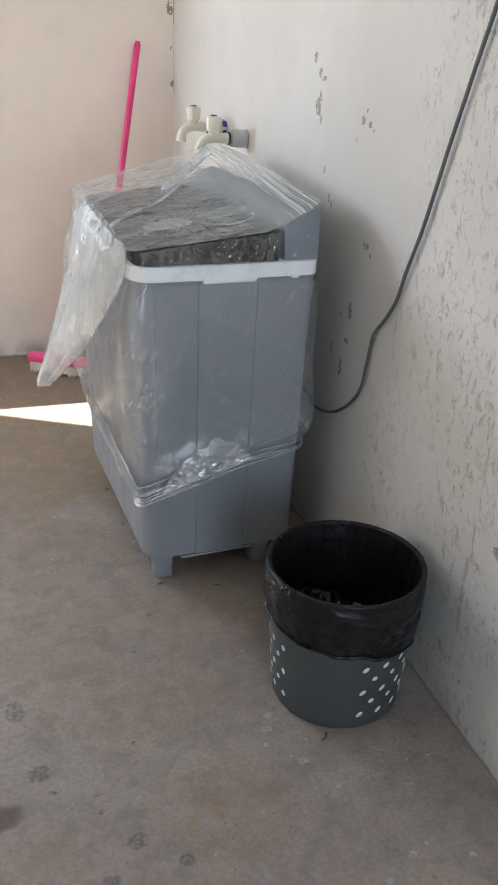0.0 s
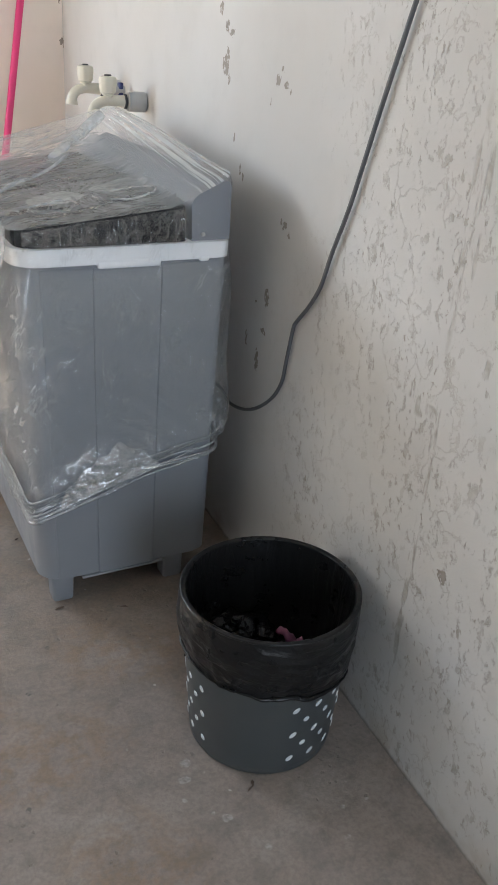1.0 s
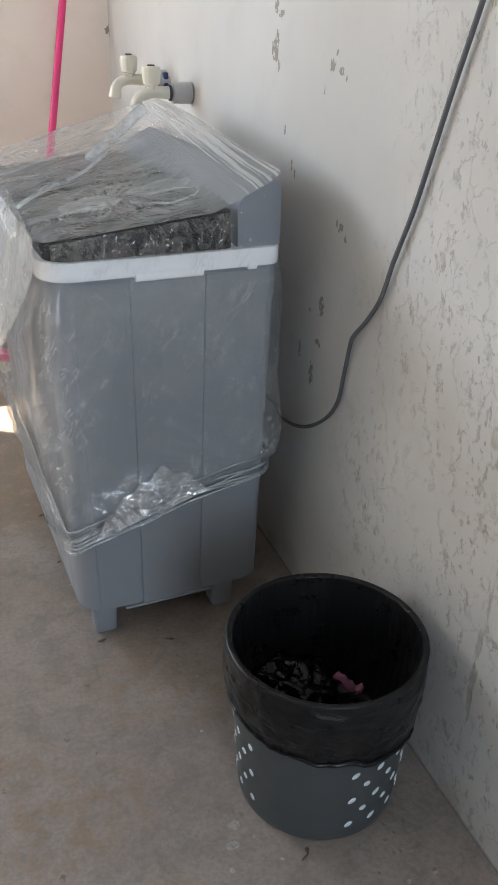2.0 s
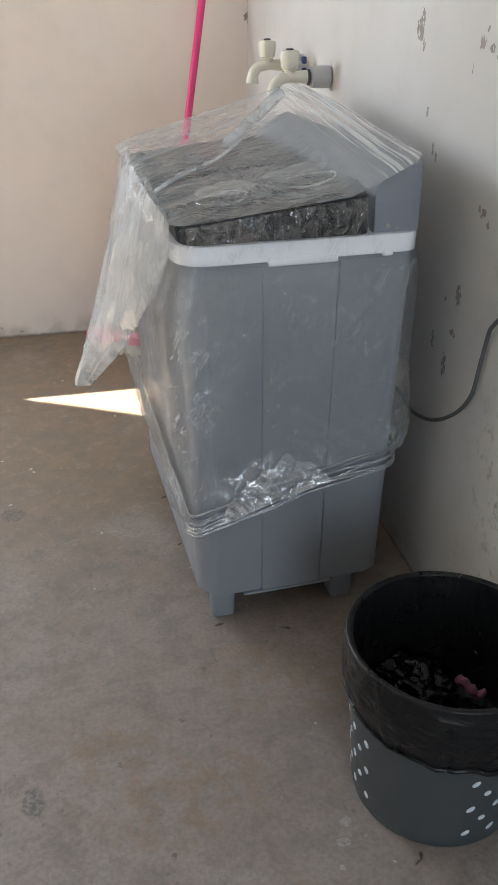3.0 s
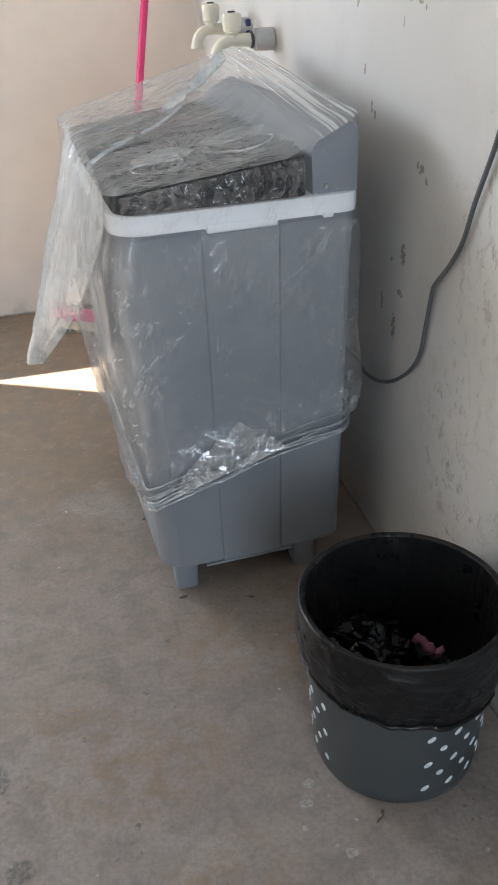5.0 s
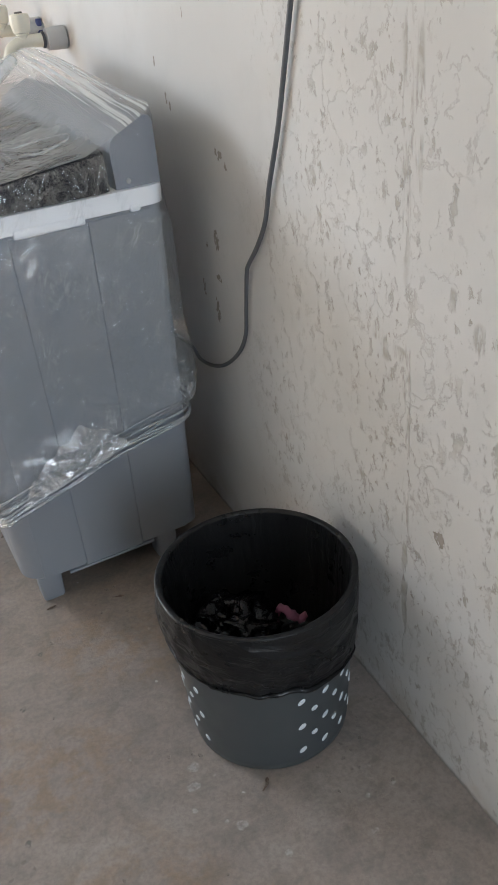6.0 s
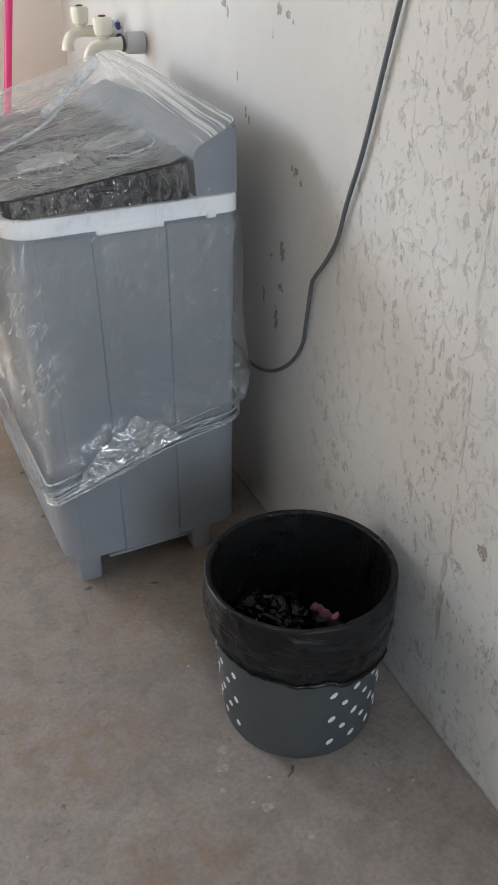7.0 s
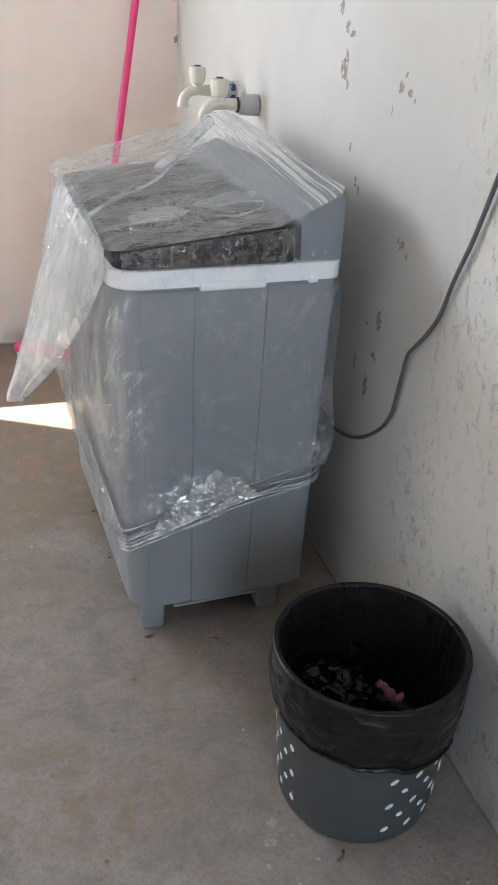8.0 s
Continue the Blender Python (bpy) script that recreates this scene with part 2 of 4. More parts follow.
def clear_film(name, haze, gloss, rough, crinkle=0.5, lay="side"):
    """Thin clear polythene: lets the view through, a little milky, crinkled into small flat facets that catch the
    light; some glints are put into the milk.
    """
    m = Mat(name)
    p = m.xyz()
    bent = m.warp(5, 0.05)
    soft = m.noise(8, 3, 0.5, at=bent, dist=0.6)
    patch = m.span(m.noise(10, 4, 0.6, at=m.turned((0, 20, 0), (1, 1, 0.6))), 0.42, 0.54)
    patch2 = m.span(m.noise(13, 3, 0.6, at=m.vec("ADD", m.pos, (4, 8, 2))), 0.43, 0.55)
    base = 0.06
    extra = 0.0
    if lay == "side":
        # thin slanting creases in scattered patches, nearly clear between them
        many = m.span(m.noise(30, 3, 0.6, at=m.vec("ADD", bent, (1, 5, 3))), 0.44, 0.54)
        a, b = m.lines(56, (0, 36, 0), (1, 1, 0.17), 0.026, bent), m.lines(90, (0, 27, 0), (1, 1, 0.20), 0.034, m.vec("ADD", bent, (3, 1, 2)))
        c, d = m.lines(52, (0, -30, 0), (1, 1, 0.30), 0.022, bent), m.lines(26, (0, 6, 0), (1, 1, 0.22), 0.020, bent)
        crease = m.math("MAXIMUM", m.math("MULTIPLY", a, patch), m.math("MAXIMUM", m.math("MULTIPLY", b, patch2), m.math("MULTIPLY", m.math("MULTIPLY", c, m.math("MULTIPLY", patch, patch2)), 0.8)))
        crease = m.math("ADD", m.math("MULTIPLY", crease, m.math("ADD", m.math("MULTIPLY", many, 0.9), 0.10)), m.math("MULTIPLY", m.math("MULTIPLY", d, many), 0.35))
        h = m.math("ADD", m.math("MULTIPLY", crease, 0.16), m.math("ADD", m.math("MULTIPLY", soft, 0.30), m.math("MULTIPLY", m.noise(26, 2, 0.5, at=m.turned((0, 34, 0), (1, 1, 0.35), bent), dist=0.3), 0.42)))
        # creased film whitens; the milk here also carries the creases' glints
        milky = m.math("ADD", m.span(m.noise(7, 4, 0.6), 0.3, 0.75, haze * 0.5, haze * 1.5), m.math("MULTIPLY", crease, 0.36))
        calm = m.span(p[2], 0.752, 0.766, 1.0, 0.30)
        milky, crease = m.math("MULTIPLY", milky, calm), m.math("MULTIPLY", crease, calm)
        base = m.math("MULTIPLY", calm, 0.035)
    elif lay == "top":
        # wrinkles across the lids, a fan of pleats round the knot, bright reflections along the taut ridge
        du, dv = m.math("ADD", p[0], 0.050), m.math("SUBTRACT", p[1], 0.172)
        r = m.math("SQRT", m.math("ADD", m.math("MULTIPLY", du, du), m.math("MULTIPLY", dv, dv)))
        polar = m.t.nodes.new("ShaderNodeCombineXYZ")
        m.put(polar.inputs[0], m.math("ARCTAN2", dv, du))
        m.put(polar.inputs[1], m.math("MULTIPLY", r, 3.5))
        fan = m.span(m.math("ABSOLUTE", m.math("SUBTRACT", m.noise(3.6, 3, 0.6, at=polar.outputs[0], dist=0.25), 0.5)), 0.07, 0.0)
        near_knot = m.span(r, 0.150, 0.030)
        long_ = m.noise(30, 5, 0.62, at=m.turned((0, 0, 13), (0.10, 1, 0.3), bent), dist=0.35)
        fine_ = m.noise(75, 4, 0.6, at=m.turned((0, 0, 5), (0.13, 1, 0.3), bent), dist=0.3)
        cross = m.lines(24, (0, 0, -32), (0.16, 1, 0.3), 0.030, bent)
        crease = m.math("MAXIMUM", m.span(long_, 0.54, 0.70, 0.0, 0.8), m.math("MAXIMUM", m.math("MULTIPLY", fan, near_knot), m.math("MULTIPLY", m.math("MULTIPLY", cross, patch), 0.7)))
        crease = m.math("MULTIPLY", m.math("MAXIMUM", crease, m.span(fine_, 0.56, 0.72, 0.0, 0.6)), m.span(p[0], 0.04, 0.11, 1.0, 0.2))
        free = m.span(p[0], 0.04, 0.10, 1.0, 0.08)
        sunk = m.math("ADD", m.span(long_, 0.46, 0.34, 0.0, 0.6), m.span(fine_, 0.44, 0.34, 0.0, 0.4))
        disc = m.math("MAXIMUM", m.spots(m.warp(20, 0.012), 0, 1, [(-0.088, 0.160, 0.056, 0.046)], 0.10), m.math("MULTIPLY", m.spots(m.warp(20, 0.014), 0, 1, [(0.046, 0.178, 0.062, 0.038)], 0.14), 0.55))
        taut = m.span(p[0], 0.140, 0.172)
        # lines of reflected window light along the ridge, put into the milky colour
        ridge_glint = m.span(m.noise(190, 3, 0.6, at=m.turned((0, 0, -1), (1, 0.008, 0.010))), 0.49, 0.55)
        milky = m.math("ADD", haze, m.math("SUBTRACT", m.math("MULTIPLY", crease, 0.22), m.math("MULTIPLY", m.math("MULTIPLY", sunk, free), haze * 0.50)))
        milky = m.math("ADD", milky, m.math("MULTIPLY", disc, 0.20))
        far = m.span(m.math("SUBTRACT", p[1], m.math("MULTIPLY", p[0], 0.2)), 0.53, 0.66)
        milky = m.math("ADD", m.math("MULTIPLY", milky, m.span(p[0], 0.10, 0.15, 1.0, 0.85)), m.math("MULTIPLY", m.math("MULTIPLY", ridge_glint, taut), 0.55))
        milky = m.math("MAXIMUM", m.math("MULTIPLY", milky, m.span(far, 0, 1, 1.0, 0.9)), 0.03)
        h = m.math("ADD", m.math("MULTIPLY", m.math("ADD", m.math("MULTIPLY", long_, 1.2), m.math("MULTIPLY", fine_, 0.6)), free), m.math("MULTIPLY", m.math("MULTIPLY", ridge_glint, taut), 0.25))
        h = m.math("ADD", h, m.math("MULTIPLY", m.math("MULTIPLY", m.facet(34, (0, 0, 24), (0.4, 1, 0.4), bent), far), 0.45))
        extra = m.math("ADD", m.math("MULTIPLY", m.math("MULTIPLY", ridge_glint, taut), 0.16), m.math("MULTIPLY", far, 0.05))
        base = 0.015
    elif lay in ("pocket", "edge"):
        # crushed into shards with sharp ridges between them
        if lay == "edge":
            a, b = m.lines(34, (0, 24, 0), (1, 1, 0.45), 0.070, bent), m.lines(50, (0, -30, 0), (1, 1, 0.50), 0.060, m.vec("ADD", bent, (2, 0, 1)))
            h = m.math("ADD", m.math("ADD", m.math("MULTIPLY", a, 0.40), m.math("MULTIPLY", b, 0.30)), m.math("MULTIPLY", m.noise(24, 2, 0.5, at=bent, dist=0.8), 0.9))
            crease = m.math("MAXIMUM", a, b)
            base = 0.022
        else:
            a, b = m.facet(15, (0, 30, 8), (1, 1, 0.7), bent), m.facet(34, (0, -24, 5), (1, 1, 0.55), bent)
            h = m.math("ADD", m.math("ADD", m.math("MULTIPLY", a, 1.3), m.math("MULTIPLY", b, 0.5)), m.math("MULTIPLY", m.lines(40, (0, 40, 0), (1, 1, 0.5), 0.06, bent), 0.15))
            crease = m.lines(40, (0, 40, 0), (1, 1, 0.5), 0.04, bent)
            # strong even gloss, with the milk, gives this patch its sky reflection
            base = 0.32
        milky = m.math("ADD", m.span(m.noise(14, 4), 0.35, 0.7, haze * 0.4, haze * 1.5), m.math("MULTIPLY", crease, 0.015 if lay == "edge" else 0.06))
    else:
        if lay == "hem":
            a, b = m.lines(90, (0, -14, 0), (0.12, 0.12, 1), 0.06, bent), m.lines(60, (0, -10, 0), (0.2, 0.2, 1), 0.05, bent)
        else:
            a, b = m.lines(14, (0, 14, 10), (1, 1, 0.16), 0.05, bent), m.lines(34, (0, 8, -10), (1, 1, 0.2), 0.034, bent)
        crease = m.math("MULTIPLY", m.math("MAXIMUM", a, m.math("MULTIPLY", b, 0.7)), m.math("ADD", m.math("MULTIPLY", patch2, 0.7), 0.3))
        milky = m.math("ADD", m.span(m.noise(9, 5, 0.65), 0.3, 0.75, haze * 0.6, haze * 1.3), m.math("MULTIPLY", crease, 0.08))
        h = m.math("ADD", m.math("MULTIPLY", soft, 0.55), m.math("ADD", m.math("MULTIPLY", crease, 0.25), m.math("MULTIPLY", m.facet(46, (0, 18, 10), (1, 1, 0.35), bent), m.math("MULTIPLY", patch, 0.35))))
        base = 0.09 if lay == "hem" else 0.03
    nrm = m.bump(h, crinkle, 0.012)
    t = m.t
    clear = t.nodes.new("ShaderNodeBsdfTransparent")
    clear.inputs[0].default_value = (0.99, 0.992, 0.995, 1)
    milk = t.nodes.new("ShaderNodeBsdfDiffuse")
    milk.inputs[0].default_value = (0.81, 0.85, 0.865, 1)
    through_ = t.nodes.new("ShaderNodeBsdfTranslucent")
    through_.inputs[0].default_value = (0.81, 0.85, 0.865, 1)
    both = t.nodes.new("ShaderNodeMixShader")
    both.inputs[0].default_value = 0.4
    t.links.new(milk.outputs[0], both.inputs[1])
    t.links.new(through_.outputs[0], both.inputs[2])
    shine = t.nodes.new("ShaderNodeBsdfGlossy")
    shine.inputs["Roughness"].default_value = rough
    t.links.new(nrm, shine.inputs["Normal"])
    a = t.nodes.new("ShaderNodeMixShader")
    m.put(a.inputs[0], m.math("MINIMUM", milky, 0.85))
    t.links.new(clear.outputs[0], a.inputs[1])
    t.links.new(both.outputs[0], a.inputs[2])
    lw = t.nodes.new("ShaderNodeLayerWeight")
    lw.inputs["Blend"].default_value = 0.25
    t.links.new(nrm, lw.inputs["Normal"])
    b = t.nodes.new("ShaderNodeMixShader")
    m.put(b.inputs[0], m.math("ADD", m.math("MULTIPLY", lw.outputs["Fresnel"], gloss), m.math("ADD", m.math("MULTIPLY", crease, 0.17 if lay == "edge" else 0.10), m.math("ADD", extra, base)), True))
    t.links.new(a.outputs[0], b.inputs[1])
    t.links.new(shine.outputs[0], b.inputs[2])
    t.links.new(b.outputs[0], m.out.inputs["Surface"])
    return m.m


CHIPS = [(2.320, 1.112, 0.016, 0.020), (2.308, 1.132, 0.009, 0.018), (2.301, 1.083, 0.006, 0.011), (2.352, 1.219, 0.009, 0.012), (2.316, 1.189, 0.011, 0.012), (2.29, 1.175, 0.012, 0.008),
         (2.253, 0.967, 0.005, 0.013), (2.214, 0.913, 0.005, 0.010), (2.199, 0.899, 0.005, 0.010), (2.055, 1.104, 0.010, 0.013), (2.022, 1.094, 0.008, 0.007), (2.005, 1.085, 0.004, 0.006), (2.04, 1.12, 0.005, 0.005), (2.085, 1.06, 0.003, 0.008),
         (1.983, 0.839, 0.008, 0.010), (1.965, 0.825, 0.005, 0.006), (2.0, 0.845, 0.004, 0.008), (2.04, 0.680, 0.010, 0.020), (2.046, 0.602, 0.011, 0.007), (2.07, 0.528, 0.009, 0.026), (1.349, 0.431, 0.011, 0.012),
         (3.846, 1.10, 0.012, 0.020), (3.846, 1.36, 0.018, 0.05), (2.09, 0.66, 0.004, 0.006), (2.13, 0.56, 0.006, 0.018)]
M_WALL = paint_wall("old_white_wall_paint", (0.560, 0.555, 0.545), (0.505, 0.494, 0.474), True, CHIPS, [(1.433, 0.95, 0.010, 0.16), (1.41, 0.98, 0.008, 0.10), (1.427, 0.6, 0.006, 0.15), (1.43, 0.34, 0.008, 0.20),
    (1.500, 0.688, 0.022, 0.012), (1.476, 0.672, 0.014, 0.018), (1.447, 0.674, 0.022, 0.010), (1.432, 0.640, 0.007, 0.026), (1.575, 0.760, 0.016, 0.009), (1.345, 0.783, 0.016, 0.014), (1.29, 0.751, 0.012, 0.018)])
M_BACK = paint_wall("old_cream_wall_paint", (0.80, 0.725, 0.660), (0.755, 0.68, 0.62), False, [(-0.006, 1.10, 0.007, 0.012), (-0.012, 1.37, 0.012, 0.03), (-0.008, 1.23, 0.004, 0.008), (-1.03, 0.04, 0.03, 0.006), (-0.985, 0.037, 0.006, 0.005), (-0.967, 0.037, 0.005, 0.005), (-0.9, 0.02, 0.01, 0.006)], [])
M_PLAIN_WALL = paint_wall("plain_wall_paint", (0.62, 0.60, 0.56), (0.56, 0.54, 0.50), False, [(-9, -9, 0.1, 0.1)], [])
M_CEIL = plain("ceiling_paint", (0.66, 0.65, 0.62), 0.85, 0.2, 60, 0.3)
M_FLOOR = concrete("worn_concrete")
M_GROUND = plain("dry_earth", (0.30, 0.24, 0.17), 0.9, 0.5, 40, 0.6)
M_GREY = plain("blue_grey_plastic", (0.222, 0.235, 0.257), 0.48, 0.10, 500, 0.10)
M_TRIM = plain("white_plastic", (0.86, 0.87, 0.88), 0.35, 0.05)
M_LID = plain("black_gloss_plastic", (0.013, 0.013, 0.016), 0.25, 0.2, 300, 0.15, Specular_IOR_Level=0.15)
M_PANEL = plain("matt_blue_grey_plastic", (0.222, 0.237, 0.268), 0.68, 0.10, 500, 0.10)
# Dark plastic; on the underside block and broom hole it stands in for shade.
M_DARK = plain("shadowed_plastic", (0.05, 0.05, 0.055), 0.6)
M_STEEL = plain("steel", (0.5, 0.5, 0.5), 0.35, 0.2, 300, 0.1, Metallic=1.0)
M_FILM = clear_film("clear_polythene", 0.10, 0.55, 0.12, 0.7)
M_FILM_CRUSH = clear_film("doubled_polythene", 0.22, 0.7, 0.20, 0.70, "pocket")
M_FILM_EDGE = clear_film("crushed_polythene", 0.02, 0.8, 0.05, 1.0, "edge")
M_FILM_TOP = clear_film("taut_polythene", 0.30, 0.22, 0.16, 0.40, "top")
M_FILM_THICK = clear_film("gathered_polythene", 0.34, 0.7, 0.16, 0.4, "hem")
M_FILM_FOLD = clear_film("folded_polythene", 0.40, 0.35, 0.20, 0.4, "flap")
M_FILM_FLAP = clear_film("milky_polythene", 0.36, 0.5, 0.16, 0.35, "flap")
M_BIN = plain("dark_slate_plastic", (0.052, 0.058, 0.060), 0.38, 0.15)
M_DOT = plain("pale_dot", (0.60, 0.64, 0.66), 0.5, 0.1)
M_TAP = plain("cream_plastic", (0.66, 0.63, 0.53), 0.35, 0.1)
M_PVC = plain("grey_pipe_plastic", (0.44, 0.44, 0.43), 0.6, 0.5)
M_BLUE = plain("blue_plastic", (0.012, 0.022, 0.11), 0.4)
M_PINK = plain("pink_plastic", (0.72, 0.045, 0.20), 0.35, 0.1)
M_BRISTLE = plain("cream_bristle", (0.68, 0.62, 0.50), 0.7, 0.3)
M_CABLE = plain("grey_cable_rubber", (0.085, 0.088, 0.094), 0.5, 0.3)
M_TISSUE = plain("pink_tissue", (0.31, 0.11, 0.18), 0.8, 0.3, 120, 0.5)
M_DEBRIS = plain("dry_leaf_debris", (0.10, 0.07, 0.05), 0.9, 0.4)


def bag_material(name, inside):
    """Black bin liner: pleats that run down inside, drawn folds round the skirt."""
    m = Mat(name)
    bent = m.warp(7, 0.05)
    if inside:
        h = m.math("ADD", m.noise(34, 3, 0.6, at=m.turned((0, 0, 0), (1, 1, 0.10), bent), dist=0.5), m.math("MULTIPLY", m.facet(20, (0, 0, 20), (1, 1, 0.22), bent), 0.35))
        sheen = 0.40
    else:
        h = m.math("ADD", m.math("MULTIPLY", m.facet(15, (14, 12, 0), (0.6, 0.6, 1.9), bent), 0.75), m.math("MULTIPLY", m.noise(30, 4, 0.6, at=m.turned((10, 8, 0), (0.5, 0.5, 2.2), bent), dist=0.8), 0.35))
        h = m.math("ADD", h, m.math("MULTIPLY", m.math("MULTIPLY", m.facet(36, (0, 40, 30), (1, 1, 0.4), bent), m.span(m.noise(6, 3), 0.5, 0.6)), 0.28))
        sheen = 0.30
    return m.done((0.0085, 0.0083, 0.0085), m.span(m.noise(30, 3), 0.3, 0.7, 0.26, 0.40), m.bump(h, 0.55, 0.010), Specular_IOR_Level=sheen)


M_BAG = bag_material("black_bin_liner", False)
M_BAG_IN = bag_material("black_bin_liner_inside", True)
_m = Mat("shiny_black_polythene")
M_BAG_SHINY = _m.done((0.005, 0.005, 0.0055), 0.16, _m.bump(_m.math("ADD", _m.facet(17, (20, 30, 0), (1, 1, 0.6), _m.warp(9, 0.05)), _m.math("MULTIPLY", _m.facet(40, (0, 50, 20), (1, 1, 0.6), _m.warp(9, 0.03)), 0.4)), 0.8, 0.012), Specular_IOR_Level=0.28)


# ---- mesh helpers ----
def mesh_object(name, bm, material, smooth=True, sharp=38):
    me = bpy.data.meshes.new(name)
    bmesh.ops.recalc_face_normals(bm, faces=bm.faces[:])
    bm.to_mesh(me)
    bm.free()
    if smooth:
        for poly in me.polygons:
            poly.use_smooth = True
        me.set_sharp_from_angle(angle=radians(sharp))
    me.materials.append(material)
    return new(name, me)


SOFT = [M_TISSUE, M_BAG, M_BAG_IN, M_FILM, M_FILM_TOP, M_FILM_FLAP, M_FILM_THICK, M_FILM_FOLD, M_FILM_CRUSH, M_FILM_EDGE]


def part(name, bm, material, parent, label="", smooth=True):
    ob = mesh_object(name, bm, material, smooth, 38 if material not in SOFT else 150)
    ob.parent = parent
    if label:
        tagged(ob, label)
    return ob


def thing(name, label, category, at=None, group=""):
    ob = new(name)
    if at is not None:
        ob.matrix_world = at
    return tagged(ob, label, category, group)


def box(bm, lo, hi, bevel=0.0, segments=2):
    made = bmesh.ops.create_cube(bm, size=1.0, matrix=Matrix.Translation([(a + b) / 2 for a, b in zip(lo, hi)]) @ Matrix.Diagonal([b - a for a, b in zip(lo, hi)] + [1]))
    if bevel:
        edges = list({e for v in made["verts"] for e in v.link_edges})
        bmesh.ops.bevel(bm, geom=edges, offset=bevel, segments=segments, profile=0.5, affect="EDGES")
    return bm


def rings_to(bm, rings, close_start=False, close_end=False, loop=True):
    """Faces between rings of points, each ring as long as the next."""
    vs = [[bm.verts.new(p) for p in r] for r in rings]
    n = len(vs[0])
    for a, b in zip(vs, vs[1:]):
        for i in range(n if loop else n - 1):
            j = (i + 1) % n
            bm.faces.new((a[i], a[j], b[j], b[i]))
    if close_start:
        bm.faces.new(vs[0])
    if close_end:
        bm.faces.new(vs[-1])
    return vs


def smooth_path(points, steps=10):
    """A Catmull-Rom line through the points."""
    p = [Vector(q) for q in points]
    p = [2 * p[0] - p[1], *p, 2 * p[-1] - p[-2]]
    out = []
    for a, b, c, d in zip(p, p[1:], p[2:], p[3:]):
        for i in range(steps):
            t = i / steps
            out.append(0.5 * (2 * b + (c - a) * t + (2 * a - 5 * b + 4 * c - d) * t * t + (3 * b - a - 3 * c + d) * t ** 3))
    return out + [p[-2]]


def tube(bm, points, radius, sides=12, closed=False):
    """A round tube along points; radius may be a function of the share of the way."""
    n = len(points)
    rings = []
    side = Vector((0.3, 0.9, 0.31))
    for i, p in enumerate(points):
        a, b = points[(i - 1) % n if closed else max(i - 1, 0)], points[(i + 1) % n if closed else min(i + 1, n - 1)]
        way = (b - a).normalized()
        side = (side - way * side.dot(way)).normalized()
        up = way.cross(side)
        r = radius(i / (n - 1)) if callable(radius) else radius
        rings.append([p + r * (math.cos(q) * side + math.sin(q) * up) for q in np.linspace(0, 2 * math.pi, sides, endpoint=False)])
    if closed:
        rings.append(rings[0])
        rings_to(bm, rings)
        bmesh.ops.remove_doubles(bm, verts=bm.verts[:], dist=1e-6)
    else:
        rings_to(bm, rings, True, True)
    return bm


def lathe(bm, profile, sides=48, cap0=True, cap1=True, at=(0, 0, 0), axis=None):
    m = Matrix.Translation(at) @ (axis or Matrix())
    rings = [[m @ Vector((r * math.cos(a), r * math.sin(a), z)) for a in np.linspace(0, 2 * math.pi, sides, endpoint=False)] for r, z in profile]
    rings_to(bm, rings, cap0, cap1)
    return bm


def rounded(w0, w1, l0, l1, r, n=8, r1=None):
    """A rounded rectangle, anticlockwise from the corner (w0, l0), as (u, v, outward u, outward v). r1: the radius on the side of w1."""
    out = []
    r0, r1 = r, r if r1 is None else r1
    for cu, cv, a0, r in ((w0 + r0, l0 + r0, 180, r0), (w1 - r1, l0 + r1, 270, r1), (w1 - r1, l1 - r1, 0, r1), (w0 + r0, l1 - r0, 90, r0)):
        for i in range(n + 1):
            a = radians(a0 + 90 * i / n)
            out.append((cu + r * math.cos(a), cv + r * math.sin(a), math.cos(a), math.sin(a)))
    return out


# ---- the room ----
XL, YB, YF, ZC, TH = -3.0, 3.85, -2.0, 2.6, 0.15


def wall_with_opening(name, lo, hi, along, a0, a1, z0, z1, material, label):
    """A thick wall with one opening cut through, from a0 to a1 along it and from z0 to z1."""
    bm = bmesh.new()
    for s0, s1, b0, b1 in ((lo[along], a0, lo[2], hi[2]), (a1, hi[along], lo[2], hi[2]), (a0, a1, lo[2], z0), (a0, a1, z1, hi[2])):
        if s1 - s0 > 1e-4 and b1 - b0 > 1e-4:
            l, h = list(lo), list(hi)
            l[along], h[along], l[2], h[2] = s0, s1, b0, b1
            box(bm, l, h)
    bmesh.ops.remove_doubles(bm, verts=bm.verts[:], dist=1e-5)
    return tagged(mesh_object(name, bm, material, False), label, "wall", kind="structure")


def slab(name, lo, hi, material, label, category):
    return tagged(mesh_object(name, box(bmesh.new(), lo, hi), material, False), label, category, kind="structure")


slab("ground", (-400, -400, -0.30), (400, 400, -0.14), M_GROUND, "dry bare earth around the building", "ground")
slab("floor", (XL, YF - 0.15, -0.12), (0.0, YB, 0.0), M_FLOOR, "stained worn grey-brown concrete floor", "floor")
slab("wall_east", (0.0, YF - 0.15, -0.12), (TH, YB + TH, ZC), M_WALL, "old white wall with cracked and flaking paint", "wall")
wall_with_opening("wall_north", (XL - TH, YB, -0.12), (0.0, YB + TH, ZC), 0, -2.233, -1.30, 1.03, 1.80, M_BACK, "cream painted plaster wall with a window opening")
# unseen wall; its doorway is assumed, to let in light from the left
wall_with_opening("wall_west", (XL - TH, YF - 0.15, -0.12), (XL, YB, ZC), 1, 2.70, 3.70, 0.0, 1.78, M_PLAIN_WALL, "plain painted wall out of view with an assumed doorway")
